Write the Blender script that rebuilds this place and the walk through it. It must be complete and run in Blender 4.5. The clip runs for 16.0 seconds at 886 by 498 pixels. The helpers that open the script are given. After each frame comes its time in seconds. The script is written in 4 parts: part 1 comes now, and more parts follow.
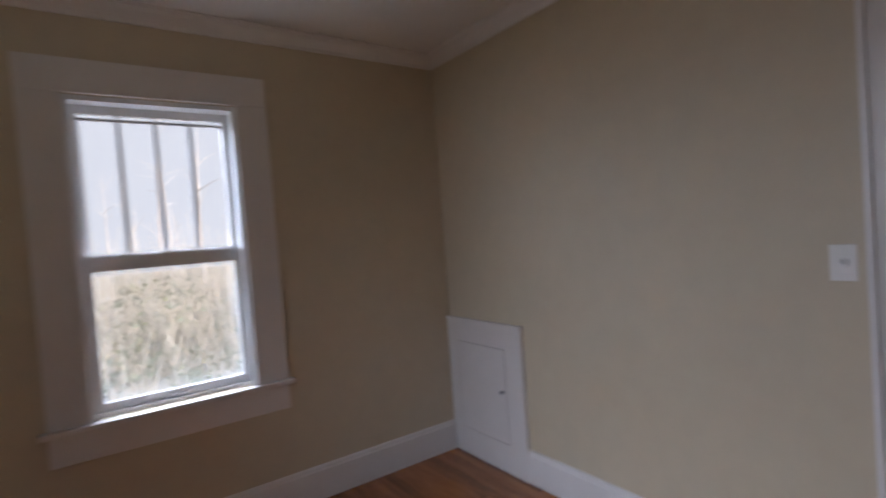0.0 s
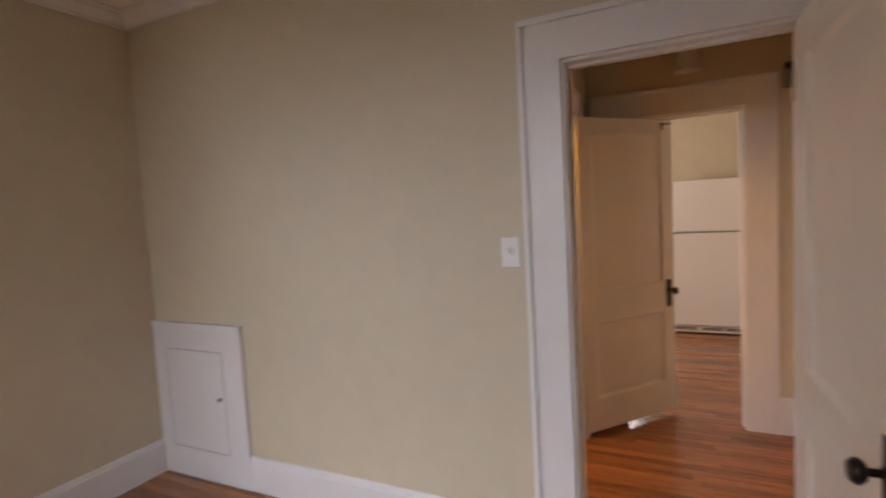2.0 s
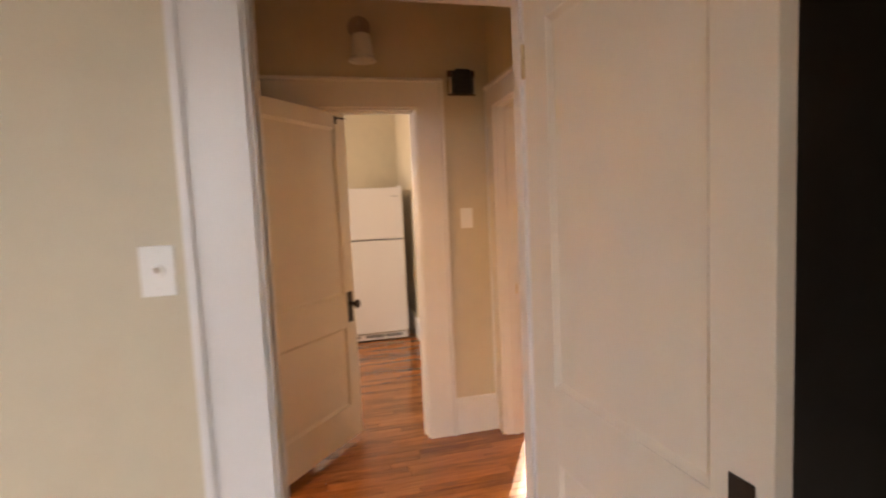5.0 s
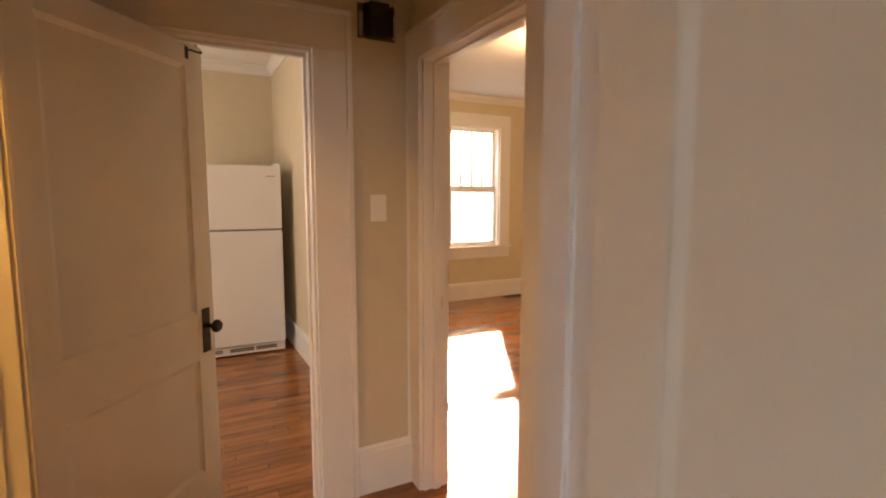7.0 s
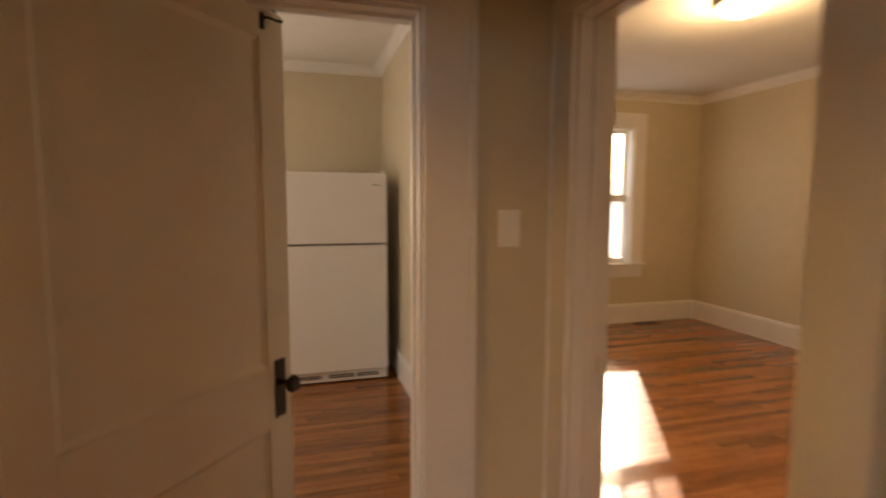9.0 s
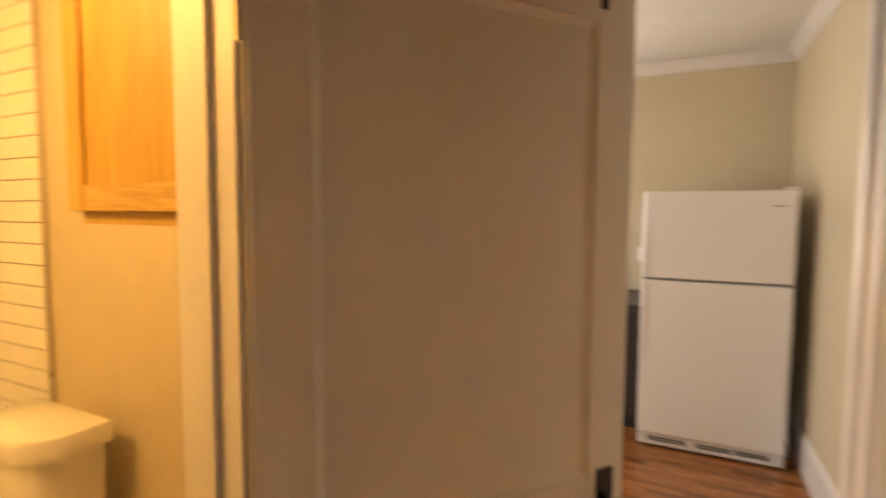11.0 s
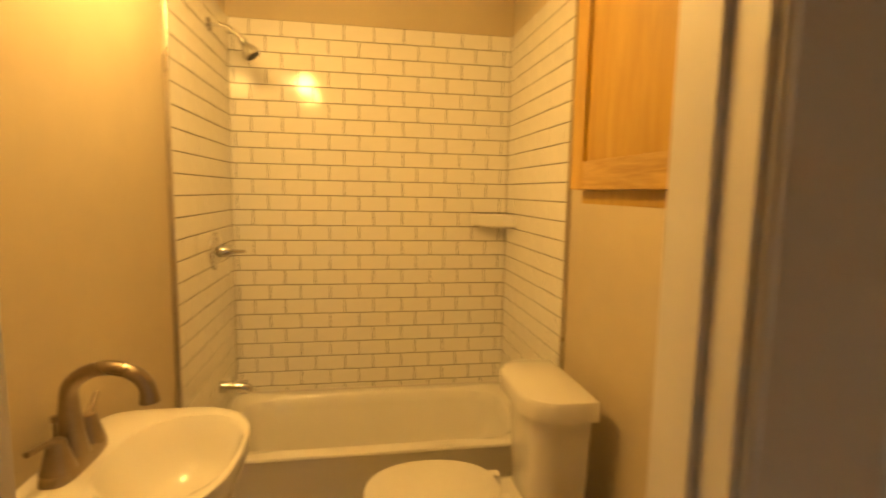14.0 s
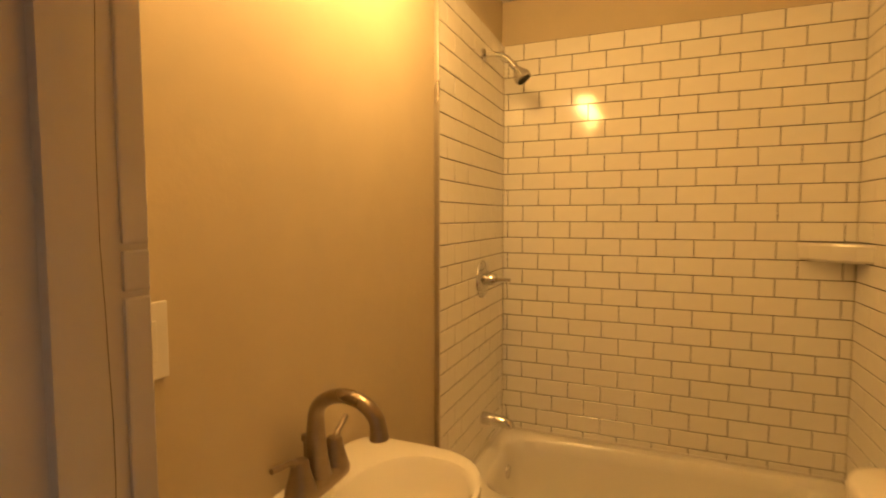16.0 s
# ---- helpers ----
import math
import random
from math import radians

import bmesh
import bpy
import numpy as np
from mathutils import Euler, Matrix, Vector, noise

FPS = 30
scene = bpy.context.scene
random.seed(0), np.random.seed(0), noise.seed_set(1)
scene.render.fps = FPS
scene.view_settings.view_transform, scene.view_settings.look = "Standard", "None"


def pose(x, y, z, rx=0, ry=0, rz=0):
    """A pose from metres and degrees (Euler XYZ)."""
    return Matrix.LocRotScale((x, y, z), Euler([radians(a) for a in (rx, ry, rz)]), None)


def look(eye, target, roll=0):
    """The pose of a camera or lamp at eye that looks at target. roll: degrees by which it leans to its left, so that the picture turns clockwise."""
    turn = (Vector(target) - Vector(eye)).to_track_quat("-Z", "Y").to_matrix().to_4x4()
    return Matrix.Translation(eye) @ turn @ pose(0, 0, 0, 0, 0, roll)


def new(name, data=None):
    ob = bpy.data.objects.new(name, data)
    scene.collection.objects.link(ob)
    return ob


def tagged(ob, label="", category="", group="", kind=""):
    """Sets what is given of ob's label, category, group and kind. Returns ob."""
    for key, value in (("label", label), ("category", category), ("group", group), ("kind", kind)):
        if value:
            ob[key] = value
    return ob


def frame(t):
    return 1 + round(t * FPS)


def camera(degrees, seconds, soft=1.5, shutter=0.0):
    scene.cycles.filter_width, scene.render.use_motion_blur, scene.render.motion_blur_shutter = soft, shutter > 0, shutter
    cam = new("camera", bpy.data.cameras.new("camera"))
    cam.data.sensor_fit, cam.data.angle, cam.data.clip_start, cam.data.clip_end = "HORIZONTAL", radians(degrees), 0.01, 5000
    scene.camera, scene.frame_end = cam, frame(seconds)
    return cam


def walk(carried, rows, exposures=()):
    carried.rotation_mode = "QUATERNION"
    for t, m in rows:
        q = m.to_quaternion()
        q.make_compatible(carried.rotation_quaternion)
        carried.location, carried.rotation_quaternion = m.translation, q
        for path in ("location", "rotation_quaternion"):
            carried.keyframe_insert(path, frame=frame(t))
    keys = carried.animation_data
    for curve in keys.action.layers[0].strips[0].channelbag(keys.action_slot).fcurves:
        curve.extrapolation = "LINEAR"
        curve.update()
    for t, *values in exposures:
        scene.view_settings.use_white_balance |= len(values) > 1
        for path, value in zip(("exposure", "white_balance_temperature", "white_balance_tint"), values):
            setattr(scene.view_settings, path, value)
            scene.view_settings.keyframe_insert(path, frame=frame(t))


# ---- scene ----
cam = camera(82.9, 16.0, soft=1.9, shutter=0.85)
PATH = [
    (0, (0.393, -2.066, 1.531), (-1.24, -0.913, 1.469), -4.3),
    (0.5, (0.366, -1.874, 1.514), (-1.131, -0.55, 1.436), -4.8),
    (1, (0.378, -1.873, 1.508), (-0.925, -0.36, 1.397), -5.6),
    (1.5, (0.422, -1.964, 1.515), (-0.672, -0.296, 1.37), -4.5),
    (2, (0.44, -1.973, 1.512), (-0.43, -0.179, 1.364), -3.2),
    (2.5, (0.463, -1.876, 1.492), (-0.2, 0.005, 1.348), -2.8),
    (3, (0.469, -1.805, 1.486), (0.02, 0.139, 1.339), -2.5),
    (3.5, (0.435, -1.763, 1.476), (0.219, 0.219, 1.327), -1.3),
    (4, (0.37, -1.681, 1.473), (0.372, 0.313, 1.324), -2.8),
    (4.5, (0.285, -1.552, 1.463), (0.506, 0.43, 1.306), -3.0),
    (5, (0.183, -1.347, 1.455), (0.651, 0.59, 1.29), -2.6),
    (7.5, (0.28, -0.372, 1.44), (1.22, 1.379, 1.222), 0.3),
    (8, (0.316, -0.223, 1.438), (1.218, 1.55, 1.226), 0.2),
    (10.5, (0.5, 0.559, 1.532), (0.009, 2.491, 1.374), 0.1),
    (11, (0.477, 0.627, 1.541), (-0.385, 2.426, 1.404), 0.4),
    (11.5, (0.49, 0.707, 1.558), (-0.763, 2.261, 1.442), 2.5),
    (12, (0.581, 0.695, 1.552), (-0.996, 1.918, 1.425), 2.3),
    (12.5, (0.458, 0.745, 1.538), (-1.281, 1.72, 1.384), 1.7),
    (13, (0.355, 0.785, 1.529), (-1.487, 1.544, 1.343), 1.3),
    (13.5, (0.306, 0.814, 1.532), (-1.601, 1.377, 1.324), 1.4),
    (14, (0.272, 0.824, 1.534), (-1.687, 1.157, 1.307), 1.1),
    (14.5, (0.177, 0.85, 1.53), (-1.81, 0.863, 1.303), 0.4),
    (15, (0.114, 0.88, 1.525), (-1.841, 0.515, 1.321), 0.8),
    (15.5, (0.08, 0.918, 1.532), (-1.801, 0.265, 1.352), 0.2),
    (16, (0.02, 0.886, 1.526), (-1.823, 0.119, 1.398), -0.1),
]
EXPOSURES = [(0.0, 0.95, 6450, 23), (1.0, 1.3, 7100, 24), (2.0, 1.7, 7350, 25), (3.5, 2.1, 7500, 25), (5.0, 2.25, 8250, 23), (7.5, 1.4, 8400, 20), (8.2, 0.9, 8700, 18),
             (10.5, 1.86, 7850, 19), (12.0, 1.93, 7400, 5), (13.5, 1.37, 7450, 5), (14.5, 1.25, 7450, 13), (16.0, 0.95, 7250, 19)]
walk(cam, [(t, look(eye, aim, roll)) for t, eye, aim, roll in PATH], EXPOSURES)

# ---- world, sun and lamps ----
SUN_AZ, SUN_EL = math.atan2(0.583, 1.0), radians(23.0)
world = bpy.data.worlds.new("sky")
scene.world = world
world.use_nodes = True
wn = world.node_tree.nodes
sky = wn.new("ShaderNodeTexSky")
sky.sky_type, sky.sun_disc = "NISHITA", False
sky.sun_elevation, sky.sun_rotation = SUN_EL, SUN_AZ
sky.air_density, sky.dust_density = 1.0, 7.0
world.node_tree.links.new(sky.outputs[0], wn["Background"].inputs[0])
wn["Background"].inputs[1].default_value = 0.15


def lamp(name, kind, m, energy, color, **values):
    data = bpy.data.lights.new(name, kind)
    data.energy, data.color = energy, color
    if kind == "AREA":
        data.shape, data.size, data.size_y = "RECTANGLE", values["size"], values["size_y"]
    elif kind == "SUN":
        data.angle = values["angle"]
    else:
        data.shadow_soft_size = values["radius"]
    ob = new(name, data)
    ob.matrix_world = m
    return ob


sun_way = Vector((math.sin(SUN_AZ) * math.cos(SUN_EL), math.cos(SUN_AZ) * math.cos(SUN_EL), math.sin(SUN_EL)))
lamp("sun", "SUN", look(sun_way * 30, (0, 0, 0)), 5.0, (1.0, 0.94, 0.86), angle=radians(0.6))
# daylight at the windows, from area lamps that stand in for the sky
lamp("bedroom_window_light", "AREA", look((-4.6, -1.9, 4.4), (-2.5, -1.73, 1.5)), 265, (0.74, 0.86, 1.0), size=3.2, size_y=2.0)
# second lamp outside the same window, added to lift the lower wall
lamp("bedroom_window_side_light", "AREA", look((-4.5, -3.9, 3.3), (-2.3, -1.5, 1.2)), 150, (0.62, 0.81, 1.0), size=4.2, size_y=2.6)
# stands outside the back wall's opening, behind the camera
lamp("bedroom_back_window_light", "AREA", look((-0.9, -9.2, 3.7), (-0.9, -3.6, 1.55)), 430, (0.70, 0.84, 1.0), size=6.0, size_y=4.0)
lamp("living_window_light", "AREA", look((3.86, 5.53, 1.55), (3.75, 3.0, 1.2)), 1.7, (0.42, 0.70, 1.0), size=0.72, size_y=1.45)
# for an assumed west window that stays out of view
lamp("kitchen_window_light", "AREA", look((-2.15, 3.4, 1.5), (0.5, 3.3, 1.1)), 11, (0.95, 0.97, 1.0), size=0.9, size_y=1.2)
lamp("kitchen_sink_window_light", "AREA", look((-0.6, 5.2, 1.6), (-0.6, 3.0, 1.3)), 3.5, (0.95, 0.97, 1.0), size=0.7, size_y=1.0)
# bathroom vanity bulbs and the living room's ceiling lamp
WARM = (1.0, 0.585, 0.17)
for bx in (-1.24, -1.06, -0.88):
    lamp("vanity_bulb_light", "POINT", pose(bx, 0.425, 2.31), 4.05, WARM, radius=0.05)
lamp("living_lamp_light", "POINT", pose(3.14, 2.80, 2.57), 18, (1.0, 0.75, 0.45), radius=0.1)


# ---- materials ----
def material(name, color, rough=0.5, metal=0.0, noise_scale=0.0, vary=0.0, bump=0.0, bump_scale=40.0, coat=0.0, stretch=None, spec=0.5, blotch=0.0):
    m = bpy.data.materials.new(name)
    m.use_nodes = True
    nt = m.node_tree
    b = nt.nodes["Principled BSDF"]
    b.inputs["Base Color"].default_value = (*color, 1)
    b.inputs["Roughness"].default_value = rough
    b.inputs["Metallic"].default_value = metal
    b.inputs["Coat Weight"].default_value = coat
    b.inputs["Coat Roughness"].default_value = 0.15
    b.inputs["Specular IOR Level"].default_value = spec
    tc = nt.nodes.new("ShaderNodeTexCoord")
    mp = nt.nodes.new("ShaderNodeMapping")
    nt.links.new(tc.outputs["Object"], mp.inputs[0])
    if stretch:
        mp.inputs["Scale"].default_value = stretch
    if vary:
        n1 = nt.nodes.new("ShaderNodeTexNoise")
        n1.inputs["Scale"].default_value = noise_scale
        n1.inputs["Detail"].default_value = 5
        n2 = nt.nodes.new("ShaderNodeTexNoise")
        n2.inputs["Scale"].default_value = noise_scale * 0.13
        n2.inputs["Detail"].default_value = 2
        for n in (n1, n2):
            nt.links.new(mp.outputs[0], n.inputs[0])
        add = nt.nodes.new("ShaderNodeMath")
        add.operation = "ADD"
        nt.links.new(n1.outputs[0], add.inputs[0])
        nt.links.new(n2.outputs[0], add.inputs[1])
        rmp = nt.nodes.new("ShaderNodeMapRange")
        rmp.inputs[1].default_value, rmp.inputs[2].default_value = 0.6, 1.4
        rmp.inputs[3].default_value, rmp.inputs[4].default_value = 1 - vary, 1 + vary
        nt.links.new(add.outputs[0], rmp.inputs[0])
        mul = nt.nodes.new("ShaderNodeVectorMath")
        mul.operation = "SCALE"
        mul.inputs[0].default_value = color
        nt.links.new(rmp.outputs[0], mul.inputs["Scale"])
        nt.links.new(mul.outputs[0], b.inputs["Base Color"])
        rr = nt.nodes.new("ShaderNodeMapRange")
        rr.inputs[1].default_value, rr.inputs[2].default_value = 0.3, 0.7
        rr.inputs[3].default_value, rr.inputs[4].default_value = max(rough - 0.08, 0.02), min(rough + 0.08, 1)
        nt.links.new(n2.outputs[0], rr.inputs[0])
        nt.links.new(rr.outputs[0], b.inputs["Roughness"])
    if bump:
        n3 = nt.nodes.new("ShaderNodeTexNoise")
        n3.inputs["Scale"].default_value = bump_scale
        n3.inputs["Detail"].default_value = 4
        nt.links.new(mp.outputs[0], n3.inputs[0])
        bp = nt.nodes.new("ShaderNodeBump")
        bp.inputs["Strength"].default_value = bump
        bp.inputs["Distance"].default_value = 0.004
        nt.links.new(n3.outputs[0], bp.inputs["Height"])
        nt.links.new(bp.outputs[0], b.inputs["Normal"])
    return m


def wood(name, dark, light, stretch, rough=0.3, coat=0.0, piece=0.35, ring=9.0):
    """Wood with grain along the axis that stretch makes long, each piece its own tone."""
    m = bpy.data.materials.new(name)
    m.use_nodes = True
    nt = m.node_tree
    b = nt.nodes["Principled BSDF"]
    b.inputs["Roughness"].default_value = rough
    b.inputs["Coat Weight"].default_value = coat
    b.inputs["Coat Roughness"].default_value = 0.18
    tc, mp = nt.nodes.new("ShaderNodeTexCoord"), nt.nodes.new("ShaderNodeMapping")
    mp.inputs["Scale"].default_value = stretch
    info, geo = nt.nodes.new("ShaderNodeObjectInfo"), nt.nodes.new("ShaderNodeNewGeometry")
    rnd = nt.nodes.new("ShaderNodeMath")
    rnd.operation = "ADD"
    nt.links.new(info.outputs["Random"], rnd.inputs[0])
    nt.links.new(geo.outputs["Random Per Island"], rnd.inputs[1])
    off = nt.nodes.new("ShaderNodeVectorMath")
    off.operation = "SCALE"
    off.inputs[0].default_value = (7.3, 11.1, 5.7)
    nt.links.new(rnd.outputs[0], off.inputs["Scale"])
    addv = nt.nodes.new("ShaderNodeVectorMath")
    nt.links.new(tc.outputs["Object"], mp.inputs[0])
    nt.links.new(mp.outputs[0], addv.inputs[0])
    nt.links.new(off.outputs[0], addv.inputs[1])
    grain, wave = nt.nodes.new("ShaderNodeTexNoise"), nt.nodes.new("ShaderNodeTexNoise")
    grain.inputs["Scale"].default_value, grain.inputs["Detail"].default_value = ring * 6, 6
    wave.inputs["Scale"].default_value, wave.inputs["Detail"].default_value, wave.inputs["Distortion"].default_value = ring, 4, 1.2
    for n in (grain, wave):
        nt.links.new(addv.outputs[0], n.inputs[0])
    mix1 = nt.nodes.new("ShaderNodeMath")
    mix1.operation = "MULTIPLY_ADD"
    mix1.inputs[1].default_value = 0.45
    nt.links.new(grain.outputs[0], mix1.inputs[0])
    nt.links.new(wave.outputs[0], mix1.inputs[2])
    mix2 = nt.nodes.new("ShaderNodeMath")
    mix2.operation = "MULTIPLY_ADD"
    mix2.inputs[1].default_value = piece
    frac = nt.nodes.new("ShaderNodeMath")
    frac.operation = "FRACT"
    nt.links.new(rnd.outputs[0], frac.inputs[0])
    nt.links.new(frac.outputs[0], mix2.inputs[0])
    nt.links.new(mix1.outputs[0], mix2.inputs[2])
    ramp = nt.nodes.new("ShaderNodeMapRange")
    ramp.inputs[1].default_value, ramp.inputs[2].default_value = 0.5, 1.0 + piece * 0.8
    nt.links.new(mix2.outputs[0], ramp.inputs[0])
    col = nt.nodes.new("ShaderNodeMix")
    col.data_type = "RGBA"
    col.inputs["A"].default_value, col.inputs["B"].default_value = (*dark, 1), (*light, 1)
    nt.links.new(ramp.outputs[0], col.inputs["Factor"])
    nt.links.new(col.outputs["Result"], b.inputs["Base Color"])
    bp = nt.nodes.new("ShaderNodeBump")
    bp.inputs["Strength"].default_value, bp.inputs["Distance"].default_value = 0.12, 0.002
    nt.links.new(grain.outputs[0], bp.inputs["Height"])
    nt.links.new(bp.outputs[0], b.inputs["Normal"])
    return m


PAINT = material("greige_wall_paint", (0.595, 0.51, 0.368), 0.54, noise_scale=9, vary=0.05, bump=0.2, bump_scale=45)
CEIL = material("white_ceiling_paint", (0.72, 0.70, 0.67), 0.8, noise_scale=6, vary=0.04, bump=0.25, bump_scale=90)
TRIM = material("white_trim_enamel", (0.74, 0.71, 0.68), 0.38, noise_scale=5, vary=0.05, bump=0.2, bump_scale=22)
DOORW = material("cream_door_enamel", (0.73, 0.67, 0.57), 0.36, noise_scale=4, vary=0.06, bump=0.22, bump_scale=18)
VINYL = material("white_window_vinyl", (0.80, 0.80, 0.80), 0.35, noise_scale=8, vary=0.03)
# grey holds the bars' backlit shade; the sash around them is white
MUNTIN = material("backlit_grille_grey", (0.42, 0.43, 0.45), 0.45, noise_scale=20, vary=0.05)
PLASTIC = material("white_switch_plastic", (0.80, 0.78, 0.74), 0.35, noise_scale=30, vary=0.03)
APPL = material("white_appliance_enamel", (0.80, 0.78, 0.76), 0.19)
PORC = material("white_porcelain", (0.84, 0.82, 0.77), 0.12, noise_scale=6, vary=0.02, coat=0.5)
TILE = material("white_glazed_tile", (0.86, 0.84, 0.79), 0.11, noise_scale=20, vary=0.03, bump=0.05, bump_scale=12)
GROUT = material("dark_grey_grout", (0.034, 0.028, 0.022), 0.9, noise_scale=60, vary=0.3, bump=0.4, bump_scale=200)
BRONZE = material("dark_bronze_hardware", (0.045, 0.032, 0.026), 0.38, metal=0.8, noise_scale=40, vary=0.3)
NICKEL = material("brushed_nickel", (0.35, 0.29, 0.23), 0.34, metal=1.0, noise_scale=50, vary=0.1)
CRACK = material("dirty_paint_crack", (0.2, 0.15, 0.1), 0.9, noise_scale=60, vary=0.3)
EDGING = material("satin_tile_edging", (0.55, 0.5, 0.44), 0.34, metal=0.85, noise_scale=40, vary=0.08)
CHROME = material("chrome", (0.62, 0.61, 0.6), 0.1, metal=1.0, noise_scale=20, vary=0.05)
BRASS = material("worn_brass_hinge", (0.66, 0.54, 0.34), 0.42, metal=0.35, noise_scale=60, vary=0.25)
WALNUT = material("brown_chime_board", (0.12, 0.06, 0.03), 0.5, noise_scale=30, vary=0.3)
BLACK = material("black_recess", (0.02, 0.018, 0.016), 0.7, noise_scale=30, vary=0.2)
GREY = material("grey_plastic", (0.30, 0.30, 0.31), 0.5, noise_scale=30, vary=0.1)
FLOORW = wood("varnished_oak_floor", (0.115, 0.034, 0.011), (0.46, 0.175, 0.052), (1.0, 9.0, 9.0), rough=0.22, coat=0.3, piece=0.48, ring=3.2)
OAK = wood("golden_oak", (0.44, 0.255, 0.05), (0.60, 0.385, 0.10), (14.0, 14.0, 1.1), rough=0.38, piece=0.05, ring=2.6)
OAKH = wood("golden_oak_rail", (0.42, 0.24, 0.065), (0.68, 0.46, 0.17), (1.6, 8.0, 22.0), rough=0.38, piece=0.05, ring=3.0)
VINYLF = material("beige_bath_floor", (0.42, 0.36, 0.28), 0.45, noise_scale=14, vary=0.12)
# dark tone that stands in for the shade inside the closet
CLOSETSHADE = material("closet_shade_dark", (0.10, 0.08, 0.07), 0.9, noise_scale=5, vary=0.15)
CABINET = material("dark_stained_cabinet", (0.028, 0.021, 0.018), 0.55, noise_scale=9, vary=0.2)
SHADE = material("frosted_glass_shade", (0.82, 0.78, 0.70), 0.35, noise_scale=10, vary=0.03)
SHADE.node_tree.nodes["Principled BSDF"].inputs["Transmission Weight"].default_value = 0.25
GLOW = material("lit_glass_dome", (0.9, 0.85, 0.75), 0.4)
GLOW.node_tree.nodes["Principled BSDF"].inputs["Emission Color"].default_value = (1.0, 0.80, 0.52, 1)
GLOW.node_tree.nodes["Principled BSDF"].inputs["Emission Strength"].default_value = 1.6
BULB = material("lit_bulb_glass", (0.9, 0.85, 0.75), 0.4)
BULB.node_tree.nodes["Principled BSDF"].inputs["Emission Color"].default_value = (1.0, 0.66, 0.3, 1)
BULB.node_tree.nodes["Principled BSDF"].inputs["Emission Strength"].default_value = 5.0
GLASS = bpy.data.materials.new("window_glass")
GLASS.use_nodes = True
_g = GLASS.node_tree.nodes["Principled BSDF"]
_g.inputs["Transmission Weight"].default_value, _g.inputs["Roughness"].default_value, _g.inputs["IOR"].default_value = 1.0, 0.0, 1.02
_g.inputs["Base Color"].default_value = (0.97, 0.98, 0.98, 1)
SCREEN = material("insect_screen", (0.60, 0.64, 0.66), 0.9)
SCREEN.node_tree.nodes["Principled BSDF"].inputs["Alpha"].default_value = 0.25
# emission on the backdrop stands in for bright haze and sky
HAZE = material("glowing_haze", (0.09, 0.10, 0.11), 1.0)
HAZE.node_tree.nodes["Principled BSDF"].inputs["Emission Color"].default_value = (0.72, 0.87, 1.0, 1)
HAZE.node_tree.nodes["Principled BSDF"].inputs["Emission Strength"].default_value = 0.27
EARTH = material("leaf_litter_ground", (0.33, 0.32, 0.25), 0.95, noise_scale=3, vary=0.35, bump=0.5, bump_scale=15)
BARK = material("grey_brown_bark", (0.42, 0.42, 0.42), 0.9, noise_scale=14, vary=0.3, stretch=(3, 3, 0.6))
LEAF = material("ivy_leaf", (0.21, 0.25, 0.15), 0.55, noise_scale=8, vary=0.4)
TWIG = material("bare_twig", (0.44, 0.42, 0.36), 0.9, noise_scale=9, vary=0.3)


# ---- mesh helpers ----
def add_box(bm, x0, y0, z0, x1, y1, z1, bevel=0.0, m=None):
    made = bmesh.ops.create_cube(bm, size=1)["verts"]
    for v in made:
        v.co = Vector(((x0 + x1) / 2 + v.co.x * (x1 - x0), (y0 + y1) / 2 + v.co.y * (y1 - y0), (z0 + z1) / 2 + v.co.z * (z1 - z0)))
    if bevel:
        edges = list({e for v in made for e in v.link_edges})
        made = bmesh.ops.bevel(bm, geom=edges, offset=bevel, segments=2, affect="EDGES", profile=0.6)["verts"]
    if m is not None:
        bmesh.ops.transform(bm, matrix=m, verts=list({v for v in made if v.is_valid}))
    return made


def box(x0, y0, z0, x1, y1, z1, bevel=0.0):
    bm = bmesh.new()
    add_box(bm, min(x0, x1), min(y0, y1), min(z0, z1), max(x0, x1), max(y0, y1), max(z0, z1), bevel)
    return bm


def boxes(*list_of, bevel=0.0):
    bm = bmesh.new()
    for b in list_of:
        add_box(bm, *b, bevel)
    return bm


def lathe(profile, steps=32, axis="Z", at=(0, 0, 0)):
    """Turned shape from (radius, height) pairs."""
    bm = bmesh.new()
    rings = []
    for r, h in profile:
        ring = []
        for i in range(steps):
            a = 2 * math.pi * i / steps
            p = (r * math.cos(a), r * math.sin(a), h)
            if axis == "X":
                p = (h, p[0], p[1])
            elif axis == "Y":
                p = (p[1], h, p[0])
            ring.append(bm.verts.new((p[0] + at[0], p[1] + at[1], p[2] + at[2])))
        rings.append(ring)
    for a, b in zip(rings, rings[1:]):
        for i in range(steps):
            bm.faces.new((a[i], a[(i + 1) % steps], b[(i + 1) % steps], b[i]))
    for ring in (rings[0], rings[-1]):
        if len(ring) > 2:
            bm.faces.new(ring)
    bmesh.ops.remove_doubles(bm, verts=bm.verts, dist=1e-6)
    bmesh.ops.recalc_face_normals(bm, faces=bm.faces)
    return bm


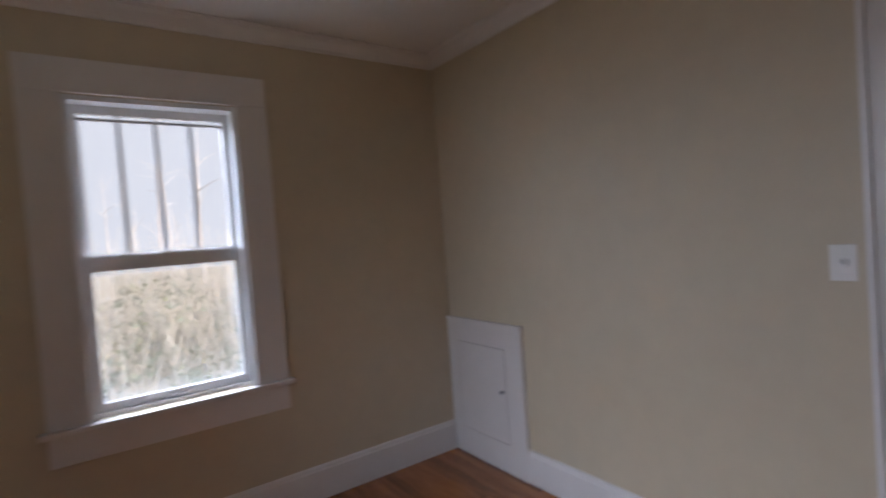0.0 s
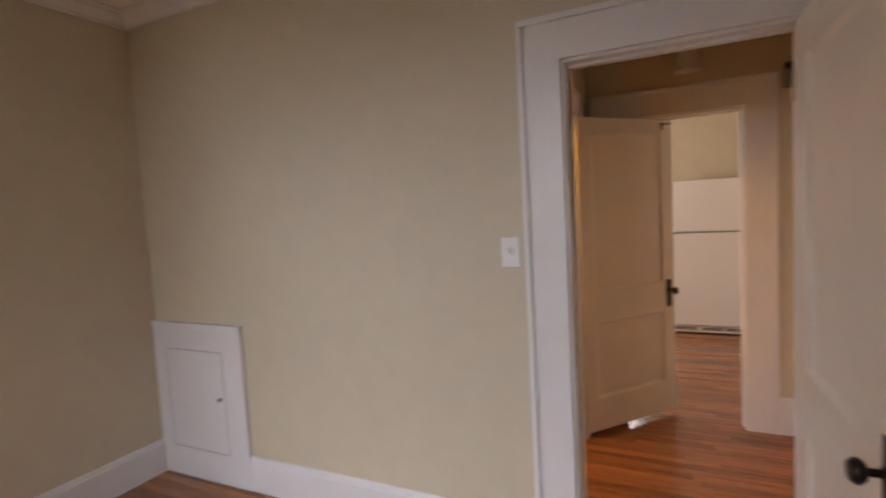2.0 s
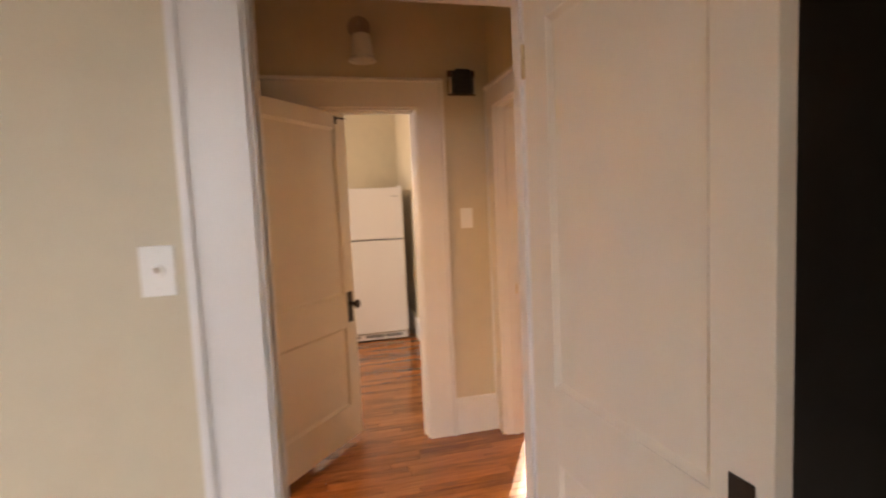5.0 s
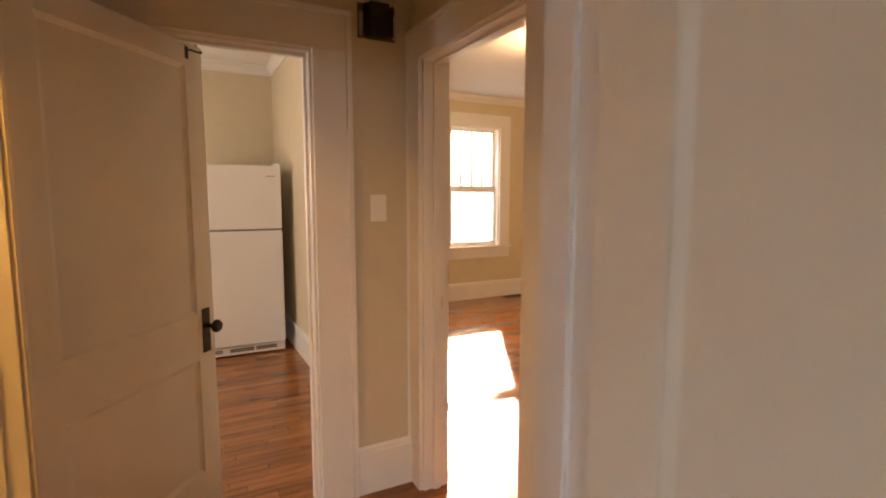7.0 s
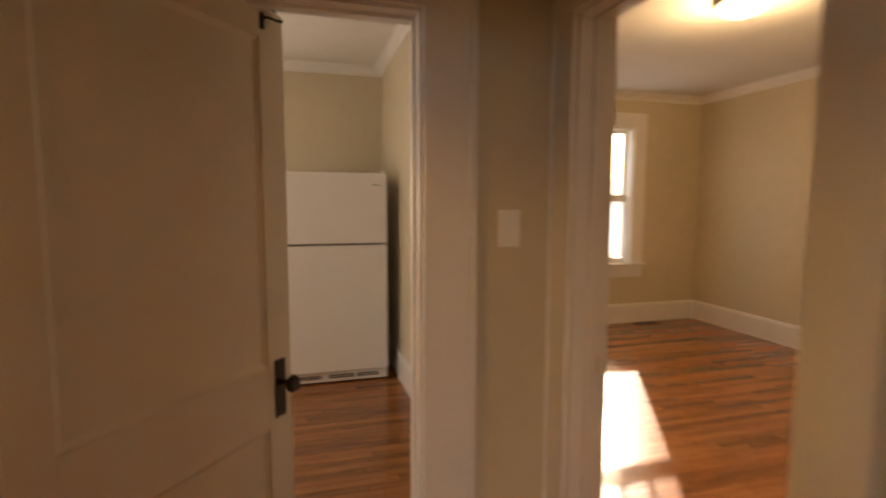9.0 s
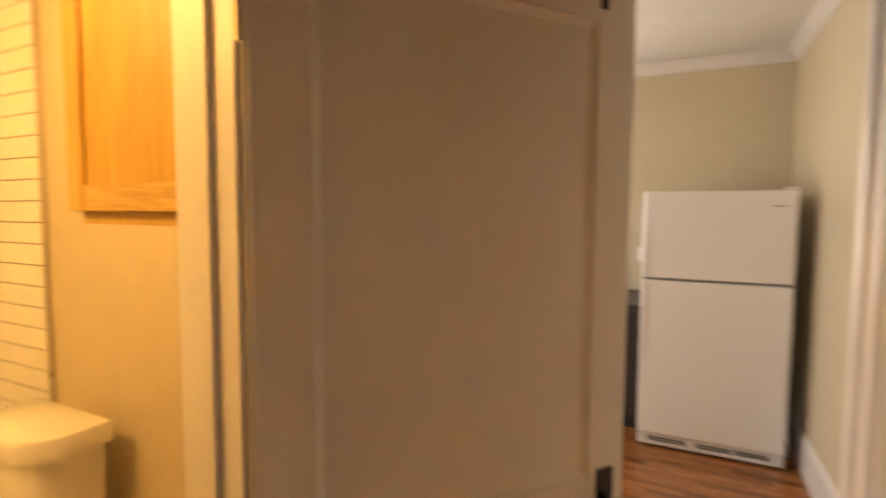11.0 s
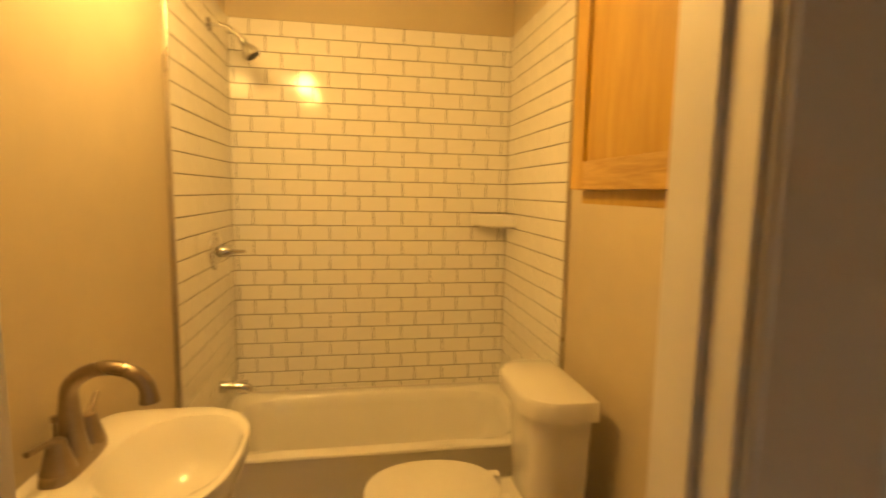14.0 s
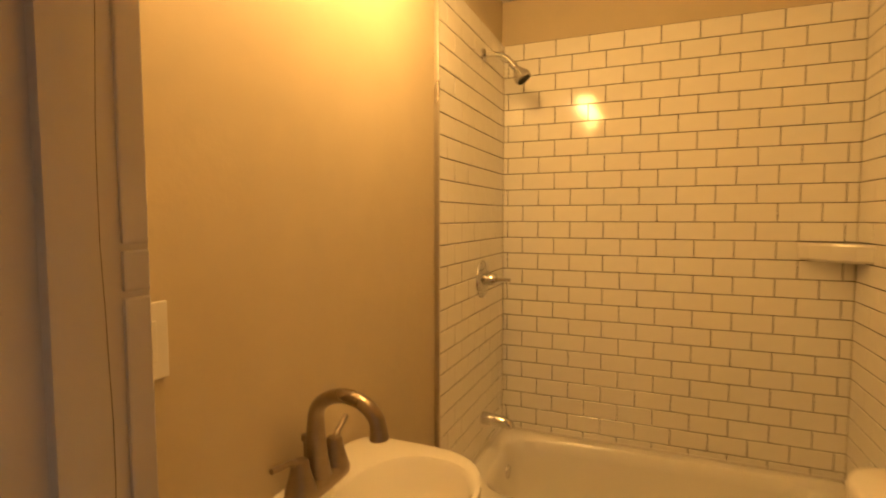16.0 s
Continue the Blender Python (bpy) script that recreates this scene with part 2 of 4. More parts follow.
def tube(points, radii, steps=14, bm=None):
    """A round bar along points."""
    bm = bm or bmesh.new()
    pts = [Vector(p) for p in points]
    if not hasattr(radii, "__len__"):
        radii = [radii] * len(pts)
    rings, side = [], None
    for i, p in enumerate(pts):
        d = (pts[min(i + 1, len(pts) - 1)] - pts[max(i - 1, 0)]).normalized()
        if side is None:
            side = d.orthogonal().normalized()
        side = (side - d * side.dot(d)).normalized()
        up = d.cross(side)
        rings.append([bm.verts.new(p + (side * math.cos(2 * math.pi * k / steps) + up * math.sin(2 * math.pi * k / steps)) * radii[i]) for k in range(steps)])
    for a, b in zip(rings, rings[1:]):
        for k in range(steps):
            bm.faces.new((a[k], a[(k + 1) % steps], b[(k + 1) % steps], b[k]))
    bm.faces.new(rings[0])
    bm.faces.new(rings[-1])
    bmesh.ops.recalc_face_normals(bm, faces=bm.faces)
    return bm


def loft(rings_of, cap=True):
    """A skin over rings of points of equal count."""
    bm = bmesh.new()
    rings = [[bm.verts.new(p) for p in ring] for ring in rings_of]
    n = len(rings[0])
    for a, b in zip(rings, rings[1:]):
        for k in range(n):
            bm.faces.new((a[k], a[(k + 1) % n], b[(k + 1) % n], b[k]))
    if cap:
        bm.faces.new(rings[0])
        bm.faces.new(rings[-1])
    bmesh.ops.recalc_face_normals(bm, faces=bm.faces)
    return bm


def arc_points(centre, radius, a0, a1, steps, plane="YZ"):
    out = []
    for i in range(steps + 1):
        a = radians(a0 + (a1 - a0) * i / steps)
        u, v = radius * math.cos(a), radius * math.sin(a)
        c = Vector(centre)
        out.append(c + (Vector((0, u, v)) if plane == "YZ" else Vector((u, 0, v)) if plane == "XZ" else Vector((u, v, 0))))
    return out


def mesh_of(name, bm, mat, smooth=False):
    me = bpy.data.meshes.new(name)
    bm.to_mesh(me)
    bm.free()
    me.materials.append(mat)
    if smooth:
        me.shade_smooth()
        me.set_sharp_from_angle(angle=radians(40))
    return me


def part(name, bm, mat, parent=None, label="", smooth=False):
    ob = new(name, mesh_of(name, bm, mat, smooth))
    ob.parent = parent
    if label:
        ob["label"] = label
    return ob


def thing(name, label, category, m=None, group="", kind=""):
    ob = new(name)
    if m is not None:
        ob.matrix_world = m
    return tagged(ob, label, category, group, kind)


def structure(name, bm, mat, label, category):
    return tagged(part(name, bm, mat), label, category, kind="structure")


# ---- plan ----
WALL_W = -2.515           # bedroom window wall, room face
HALL_L, HALL_R = -0.16, 1.25
FAR = 1.68                # hall face of the kitchen wall
BATH_L, BATH_R, BATH_E = 0.166, 1.663, -0.30
TUB_BACK = -2.485
KIT_R, KIT_Y = 1.185, 5.13
LIV_Y, LIV_R = 5.38, 5.22
H = 2.765
BED_S, BED_R = -3.6, 1.335
OPEN_L, OPEN_R, HEAD = 0.02, 0.803, 2.07
BO0, BO1, BHEAD = 0.442, 1.22, 2.065          # bath doorway along y
KO0, KO1, KHEAD = 0.02, 0.787, 2.066          # kitchen doorway along x
LO0, LO1, LHEAD = 0.772, 1.575, 2.06           # living doorway along y
CO0, CO1 = -0.92, -0.02                       # closet doorway along y
WIN = (-2.115, -1.345, 0.765, 2.31)           # bedroom window opening: y, y, z, z
LWIN = (3.465, 4.26, 0.74, 2.365)              # living window opening: x, x, z, z


def wall_along_x(name, x0, x1, y0, y1, openings, label, mat=PAINT, z1=H):
    bm, x = bmesh.new(), x0
    for a, b, lo, hi in sorted(openings):
        add_box(bm, x, y0, 0, a, y1, z1)
        if lo > 0:
            add_box(bm, a, y0, 0, b, y1, lo)
        add_box(bm, a, y0, hi, b, y1, z1)
        x = b
    add_box(bm, x, y0, 0, x1, y1, z1)
    return structure(name, bm, mat, label, "wall")


def wall_along_y(name, y0, y1, x0, x1, openings, label, mat=PAINT, z1=H):
    bm, y = bmesh.new(), y0
    for a, b, lo, hi in sorted(openings):
        add_box(bm, x0, y, 0, x1, a, z1)
        if lo > 0:
            add_box(bm, x0, a, 0, x1, b, lo)
        add_box(bm, x0, a, hi, x1, b, z1)
        y = b
    add_box(bm, x0, y, 0, x1, y1, z1)
    return structure(name, bm, mat, label, "wall")


structure("floor", boxes((-2.75, -3.75, -0.12, 1.6, -0.13, -0.013), (-2.75, -0.13, -0.12, 5.38, 5.54, -0.013)), EARTH, "subfloor under dark varnished oak strip flooring", "floor")
structure("ceiling", boxes((-2.77, -3.75, H, 2.3, -0.13, H + 0.12), (-2.77, -0.13, H, 5.38, 5.54, H + 0.12)), CEIL, "plain white painted plaster ceiling", "ceiling")
wall_along_x("wall_bedroom_door", WALL_W, BED_R, 0.0, 0.13, [(OPEN_L, OPEN_R, 0, HEAD)], "greige painted plaster wall with a doorway")
wall_along_y("wall_bedroom_window", BED_S - 0.15, BATH_R + 0.02, WALL_W - 0.17, WALL_W, [WIN], "greige painted plaster wall with a sash window")
wall_along_y("wall_bedroom_closet", BED_S, 0.0, BED_R, BED_R + 0.12, [(CO0, CO1, 0, 2.09)], "greige painted wall with a closet doorway")
wall_along_x("wall_bedroom_back", WALL_W, BED_R + 0.12, BED_S - 0.15, BED_S, [(-1.3, -0.5, 0.775, 2.325)], "greige painted plaster wall with a window opening")
wall_along_y("wall_hall_bath", 0.13, FAR, BATH_E, HALL_L, [(BO0, BO1, 0, BHEAD)], "greige painted wall with the bathroom doorway")
wall_along_x("wall_kitchen", -2.2, 1.40, FAR, FAR + 0.13, [(KO0, KO1, 0, KHEAD)], "greige painted wall with the kitchen doorway")
wall_along_y("wall_living", 0.13, FAR, HALL_R, HALL_R + 0.12, [(LO0, LO1, 0, LHEAD)], "greige painted wall with the living room doorway")
wall_along_y("wall_kitchen_side", FAR + 0.13, LIV_Y + 0.16, KIT_R, HALL_R + 0.12, [], "greige painted plaster kitchen wall")
wall_along_x("wall_kitchen_back", -2.2, KIT_R, KIT_Y, KIT_Y + 0.16, [(-0.98, -0.22, 1.08, 2.12)], "greige painted plaster kitchen wall")
wall_along_y("wall_kitchen_west", FAR + 0.13, KIT_Y, -2.36, -2.2, [(2.95, 3.85, 0.9, 2.1)], "greige painted kitchen wall with a window opening")
wall_along_x("wall_living_window", HALL_R + 0.12, LIV_R, LIV_Y, LIV_Y + 0.16, [LWIN], "greige painted plaster wall with a sash window")
# opening added out of view so that bounced sun brightens the hall
wall_along_y("wall_living_side", 0.0, LIV_Y + 0.16, LIV_R, LIV_R + 0.16, [(1.5, 2.35, 0.74, 2.3)], "greige painted living room wall with an added opening that admits sun")
wall_along_x("wall_living_south", HALL_R + 0.12, LIV_R + 0.16, -0.13, 0.0, [], "plain greige painted living room wall")
structure("wall_bath_south", box(TUB_BACK - 0.02, 0.13, 0, BATH_E, BATH_L, H), PAINT, "greige painted bathroom wall above the sink", "wall")
wall_along_x("wall_bath_north", TUB_BACK - 0.02, BATH_E, BATH_R, FAR, [], "greige painted bathroom wall beside the toilet")
wall_along_y("wall_bath_end", 0.13, BATH_R, WALL_W, TUB_BACK - 0.012, [], "tiled wall behind the bathtub")
structure("floor_bath", box(TUB_BACK - 0.02, BATH_L, -0.01, BATH_E, BATH_R, 0.06), VINYLF, "beige vinyl bathroom floor", "floor")
structure("ceiling_bath", box(TUB_BACK - 0.01, BATH_L, 2.6, BATH_E, BATH_R, H - 0.004), CEIL, "white painted bathroom ceiling", "ceiling")
# closet behind the bedroom's open doorway, its unlit darkness put into the wall colour
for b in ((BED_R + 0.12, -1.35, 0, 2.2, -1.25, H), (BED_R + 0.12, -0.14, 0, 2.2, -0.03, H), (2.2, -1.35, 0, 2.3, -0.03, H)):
    structure("wall_closet", box(*b), CLOSETSHADE, "closet wall coloured dark for its unlit interior", "wall")


# ---- trim ----
def crown(name, x0, y0, x1, y1, nx, ny):
    """A crown moulding along a wall face, its room side towards (nx, ny)."""
    bm = bmesh.new()
    prof = [(0, -0.085), (0.012, -0.085), (0.016, -0.066), (0.03, -0.05), (0.052, -0.03), (0.06, -0.012), (0.075, -0.008), (0.075, 0.0), (0, 0)]
    rings = [[(x + nx * d, y + ny * d, H + h) for d, h in prof] for x, y in ((x0, y0), (x1, y1))]
    bm = loft(rings)
    return structure(name, bm, TRIM, "white painted crown moulding", "crown moulding")


def baseboard(x0, y0, x1, y1, nx, ny, z0=0.0, tall=0.202):
    prof = [(0, 0), (0.019, 0), (0.019, tall - 0.03), (0.014, tall - 0.02), (0.014, tall - 0.012), (0.008, tall - 0.002), (0, tall)]
    rings = [[(x + nx * d, y + ny * d, z0 + h) for d, h in prof] for x, y in ((x0, y0), (x1, y1))]
    return structure("baseboard", loft(rings), TRIM, "tall white painted wooden baseboard", "baseboard")


crown("trim_crown_bedroom", WALL_W, 0, BED_R, 0, 0, -1)
crown("trim_crown_bedroom", WALL_W, BED_S, WALL_W, 0, 1, 0)
crown("trim_crown_bedroom", BED_R, BED_S, BED_R, 0, -1, 0)
crown("trim_crown_kitchen", -2.2, KIT_Y, KIT_R, KIT_Y, 0, -1)
crown("trim_crown_kitchen", KIT_R, FAR + 0.13, KIT_R, KIT_Y, -1, 0)
crown("trim_crown_living", HALL_R + 0.12, LIV_Y, LIV_R, LIV_Y, 0, -1)
crown("trim_crown_living", LIV_R, 0, LIV_R, LIV_Y, -1, 0)
baseboard(-1.78, 0, OPEN_L - 0.16, 0, 0, -1)
baseboard(WALL_W, BED_S, WALL_W, 0, 1, 0)
baseboard(BED_R, BED_S, BED_R, CO0 - 0.14, -1, 0)
baseboard(KO1 + 0.17, FAR, HALL_R, FAR, 0, -1, tall=0.235)
baseboard(KIT_R, FAR + 0.13, KIT_R, KIT_Y, -1, 0, tall=0.235)
baseboard(-2.2, KIT_Y, KIT_R, KIT_Y, 0, -1, tall=0.235)
baseboard(HALL_R + 0.12, LIV_Y, LIV_R, LIV_Y, 0, -1, tall=0.235)
baseboard(LIV_R, 0, LIV_R, LIV_Y, -1, 0, tall=0.235)


def door_frame(name, m, width, head, depth, cas=0.16, sides=(True, True), faces=(True, True), label="white painted door casing", stop=0.05, jamb_mat=None):
    """Casing, jambs and stops of a doorway. Local x runs along the wall from the opening's one side, y into the wall."""
    top = thing(name, label, "door frame", m, kind="structure")
    jt = 0.018
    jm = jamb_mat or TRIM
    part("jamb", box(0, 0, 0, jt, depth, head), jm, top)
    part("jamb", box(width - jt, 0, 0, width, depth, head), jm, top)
    part("head_jamb", box(jt, 0, head - jt, width - jt, depth, head), TRIM, top)
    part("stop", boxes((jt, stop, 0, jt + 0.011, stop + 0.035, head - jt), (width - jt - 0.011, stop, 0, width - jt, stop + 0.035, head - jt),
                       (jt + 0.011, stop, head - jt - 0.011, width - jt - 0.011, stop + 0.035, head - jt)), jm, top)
    for y, s, on in ((0, -1, faces[0]), (depth, 1, faces[1])):
        if not on:
            continue
        r = 0.006

        def board(nm, x0, z0, x1, z1):
            part(nm, box(x0, y, z0, x1, y + s * 0.02, z1, bevel=0.0012), TRIM, top)

        if sides[0]:
            board("side_casing", -cas + 0.024, 0, r, head - r)
            part("backband", box(-cas, y, 0, -cas + 0.024, y + s * 0.032, head + cas - 0.024, bevel=0.004), TRIM, top)
        if sides[1]:
            board("side_casing", width - r, 0, width + cas - 0.024, head - r)
            part("backband", box(width + cas - 0.024, y, 0, width + cas, y + s * 0.032, head + cas - 0.024, bevel=0.004), TRIM, top)
        x0, x1 = (-cas + 0.024 if sides[0] else 0), (width + cas - 0.024 if sides[1] else width)
        board("head_casing", x0, head - r, x1, head + cas - 0.024)
        part("backband", box(x0 - 0.024, y, head + cas - 0.024, x1 + 0.024, y + s * 0.032, head + cas, bevel=0.004), TRIM, top)
    return top


door_frame("door_frame_bedroom", pose(OPEN_L, 0, 0), OPEN_R - OPEN_L, HEAD, 0.13, cas=0.16, label="white painted bedroom door casing with backband")
door_frame("door_frame_kitchen", pose(KO0, FAR, 0), KO1 - KO0, KHEAD, 0.13, cas=0.165, label="white painted kitchen doorway casing")
door_frame("door_frame_bath", pose(HALL_L, BO0, 0, rz=90), BO1 - BO0, BHEAD, HALL_L - BATH_E, cas=0.13, faces=(True, False), label="worn white painted bathroom doorway casing")
bath_frame = bpy.data.objects["door_frame_bath"]
BD = HALL_L - BATH_E
for z0, z1 in ((0.0, 1.455), (1.461, 1.497), (1.503, BHEAD - 0.02)):
    part("edge_bead", box(0.0165, BD - 0.026, z0, 0.0215, BD - 0.001, z1, bevel=0.0022), TRIM, bath_frame, "paint-clogged bead with worn nicks")
wob = random.Random(9)
crack = [(0.0179, 0.099 + 0.0022 * math.sin(k * 0.7) + wob.uniform(-0.0007, 0.0007), 0.75 + k * 0.05) for k in range(26)]
part("paint_crack", tube(crack, 0.0004, 5), CRACK, bath_frame, "hairline crack in old paint")
door_frame("door_frame_living", pose(HALL_R, LO1, 0, rz=-90), LO1 - LO0, LHEAD, 0.12, cas=0.128, label="white painted living room doorway casing")
# closet jambs share that dark tone, shade given as colour
door_frame("door_frame_closet", pose(BED_R, CO1, 0, rz=-90), CO1 - CO0, 2.09, 0.12, cas=0.14, sides=(False, True), faces=(True, False), label="white closet doorway casing with jambs coloured dark as closet shade", jamb_mat=CLOSETSHADE)


part("strike_plate", box(0.018, 0.012, 0.86, 0.0195, 0.042, 0.95), BRASS, bpy.data.objects["door_frame_bedroom"], "tarnished strike plate")
part("hinge_leaf", box(OPEN_R - OPEN_L - 0.0195, 0.085, 1.14, OPEN_R - OPEN_L - 0.018, 0.118, 1.25), TRIM, bpy.data.objects["door_frame_bedroom"], "painted-over old hinge leaf")
part("strike_plate", box(0.018, 0.075, 0.9, 0.0195, 0.1, 0.965), BRASS, bpy.data.objects["door_frame_living"], "tarnished strike plate")


# ---- doors ----
def knob_set(door, x, z, t):
    for s in (1, -1):
        y = t if s == 1 else 0
        part("escutcheon", box(x - 0.024, y, z - 0.115, x + 0.024, y + s * 0.004, z + 0.075, bevel=0.0015), BRONZE, door, "dark bronze escutcheon plate")
        prof = [(0.0, 0), (0.016, 0.0), (0.016, 0.006), (0.009, 0.01), (0.009, 0.032), (0.02, 0.036), (0.0275, 0.046), (0.0275, 0.054), (0.02, 0.064), (0.0, 0.067)]
        part("knob", lathe([(r, y + s * (h + 0.003)) for r, h in prof], 24, "Y", (x, 0, z)), BRONZE, door, "round dark bronze door knob", smooth=True)


def panel_door(name, m, w, h, z0, label, t=0.036, mid=(0.745, 0.955), low=0.25, top=0.125, stile=0.12, knob=True, knob_z=0.955, hinge_z=(0.25, 1.85)):
    """Two-panel door, hinged at local x 0, thickness along local y."""
    d = thing(name, label, "door", m, kind="structure")
    z1 = z0 + h
    part("stile", box(0, 0, z0, stile, t, z1, bevel=0.002), DOORW, d)
    part("stile", box(w - stile, 0, z0, w, t, z1, bevel=0.002), DOORW, d)
    for a, b in ((z0, low), (mid[0], mid[1]), (z1 - top, z1)):
        part("rail", box(stile, 0.0006, a, w - stile, t - 0.0006, b), DOORW, d)
    for a, b in ((low, mid[0]), (mid[1], z1 - top)):
        bm = box(stile, 0.012, a, w - stile, t - 0.012, b)
        part("panel", bm, DOORW, d)
        bm = bmesh.new()
        for edge, flat in ((0.0015, 0.0125), (t - 0.0015, t - 0.0125)):
            loops = []
            for s, y in ((-0.002, (edge + t / 2) / 2), (0.001, edge * 0.9 + flat * 0.1), (0.008, edge * 0.5 + flat * 0.5), (0.019, flat)):
                loops.append([bm.verts.new(p) for p in ((stile + s, y, a + s), (w - stile - s, y, a + s), (w - stile - s, y, b - s), (stile + s, y, b - s))])
            for p, q in zip(loops, loops[1:]):
                for k in range(4):
                    f = (p[k], p[(k + 1) % 4], q[(k + 1) % 4], q[k])
                    bm.faces.new(f if edge > flat else f[::-1])
        part("moulding", bm, DOORW, d)
    if knob:
        knob_set(d, w - 0.055, knob_z, t)
        part("latch_plate", box(w - 0.0005, 0.007, knob_z - 0.06, w + 0.0012, t - 0.007, knob_z + 0.06), BRASS, d, "worn brass latch plate")
    for hz in hinge_z:
        bm = lathe([(0, -0.048), (0.006, -0.046), (0.006, 0.046), (0, 0.048)], 12, "Z", (-0.004, -0.004, hz))
        add_box(bm, -0.0015, 0.0, hz - 0.042, 0.0, t - 0.004, hz + 0.042)
        part("hinge", bm, BRASS, d, "painted brass butt hinge")
    return d


def turned(x0, y0, x1, y1):
    return pose(x0, y0, 0, rz=math.degrees(math.atan2(y1 - y0, x1 - x0)))


panel_door("door_1", turned(0.766, -0.008, 0.803, -0.776), 0.769, 2.035, 0.018, "cream painted two-panel bedroom door standing open", knob_z=0.935)
panel_door("door_2", turned(-0.148, 1.207, 0.36, 1.84), 0.82, 2.01, 0.036, "cream painted two-panel bathroom door swung wide open", knob_z=0.885, mid=(0.745, 0.945), stile=0.105, top=0.088)
panel_door("door_3", turned(1.312, -0.098, 0.905, -0.145), 0.41, 2.06, 0.02, "shaded white two-panel closet door standing open", knob_z=0.93, stile=0.095, knob=False)


# ---- windows ----
def sash_window(name, m, w, z0, z1, label, muntins=3, screen=True):
    """Double-hung window. Local x along the wall, y outwards; the room face of the wall is y = 0."""
    win = thing(name, label, "window", m, kind="structure")
    cas, dpt = 0.165, 0.16
    jt = 0.024
    part("window_frame", boxes((0, 0, z0, jt, dpt, z1), (w - jt, 0, z0, w, dpt, z1), (jt, 0, z1 - jt, w - jt, dpt, z1), (jt, 0.03, z0, w - jt, dpt, z0 + 0.02)), VINYL, win)
    part("casing", box(-cas, -0.022, z0, 0.004, 0, z1 + 0.005, bevel=0.003), TRIM, win)
    part("casing", box(w - 0.004, -0.022, z0, w + cas, 0, z1 + 0.005, bevel=0.003), TRIM, win)
    part("casing", box(-cas, -0.0225, z1 + 0.005, w + cas, 0, z1 + 0.165, bevel=0.003), TRIM, win)
    part("window_sill", box(-cas - 0.03, -0.05, z0 - 0.028, w + cas + 0.03, 0.03, z0 - 0.001, bevel=0.006), TRIM, win, "white painted window stool")
    part("apron", box(-cas, -0.02, z0 - 0.17, w + cas, 0, z0 - 0.028, bevel=0.003), TRIM, win)
    mid = (z0 + z1) / 2 - 0.005
    for nm, a, b, y in (("lower_sash", z0 + 0.02, mid + 0.006, 0.05), ("upper_sash", mid - 0.012, z1 - jt, 0.09)):
        f, k = 0.034, 0.032
        fb, ft = (0.042, 0.07) if nm == "lower_sash" else (0.03, 0.042)
        sash = part(nm, boxes((jt, y, a, jt + f, y + k, b), (w - jt - f, y, a, w - jt, y + k, b), (jt + f, y, a, w - jt - f, y + k, a + fb), (jt + f, y, b - ft, w - jt - f, y + k, b)), VINYL, win)
        pane = part("pane", box(jt + f, y + 0.013, a + fb, w - jt - f, y + 0.017, b - ft), GLASS, sash, "clear glass pane")
        pane.visible_shadow = False
        if nm == "upper_sash" and muntins:
            x0, x1 = jt + f, w - jt - f
            for i in range(1, muntins + 1):
                x = x0 + (x1 - x0) * i / (muntins + 1)
                part("muntin", box(x - 0.010, y + 0.004, a + fb, x + 0.010, y + 0.026, b - ft), MUNTIN, sash)
            part("muntin", box(x0, y + 0.0065, b - f - 0.038, x1, y + 0.0235, b - f - 0.026), MUNTIN, sash)
        if nm == "lower_sash":
            if screen:
                part("insect_screen", box(jt + 0.004, 0.128, z0 + 0.03, w - jt - 0.004, 0.129, mid + 0.02), SCREEN, win, "fine grey insect screen").visible_shadow = False
            part("sash_lock", box(w / 2 - 0.03, y - 0.004, b, w / 2 + 0.03, y + 0.026, b + 0.014, bevel=0.003), VINYL, sash)
            part("lift_rail", box(w / 2 - 0.05, y - 0.012, a + 0.012, w / 2 + 0.05, y, a + 0.022, bevel=0.003), VINYL, sash)
    return win


sash_window("window_1", pose(WALL_W, WIN[0], 0, rz=90), WIN[1] - WIN[0], WIN[2], WIN[3], "white vinyl double-hung window with wide painted casing")
sash_window("window_2", pose(LWIN[0], LIV_Y, 0), LWIN[1] - LWIN[0], LWIN[2], LWIN[3], "white double-hung living room window, sunlit", screen=False)


# ---- bedroom things ----
def switch_plate(name, m, label, rocker=False):
    """Wall plate; local x along the wall, y out of the wall into the room."""
    s = thing(name, label, "light switch", m, group="switch plates")
    part("plate", box(-0.039, 0, -0.062, 0.039, 0.006, 0.062, bevel=0.003), PLASTIC, s)
    if rocker:
        part("rocker", box(-0.016, 0.006, -0.033, 0.016, 0.0095, 0.033, bevel=0.0015), PLASTIC, s)
    else:
        part("toggle_collar", lathe([(0.0, 0.006), (0.017, 0.006), (0.016, 0.011), (0.0, 0.012)], 24, "Y"), PLASTIC, s, smooth=True)
        part("toggle", tube([(0, 0.009, -0.002), (0, 0.017, 0.004), (0, 0.026, 0.012)], [0.006, 0.0055, 0.0045], 10), PLASTIC, s, smooth=True)
    for z in (-0.045, 0.045):
        part("screw", lathe([(0, 0.006), (0.004, 0.006), (0.0035, 0.0072), (0, 0.0075)], 12, "Y", (0, 0, z)), PLASTIC, s)
    return s


switch_plate("light_switch", pose(-0.208, 0.0, 1.332, rz=180), "white plastic toggle switch plate beside the bedroom doorway")
switch_plate("light_switch", pose(1.075, FAR, 1.382, rz=180), "white plastic switch plate on the hall wall", rocker=True)
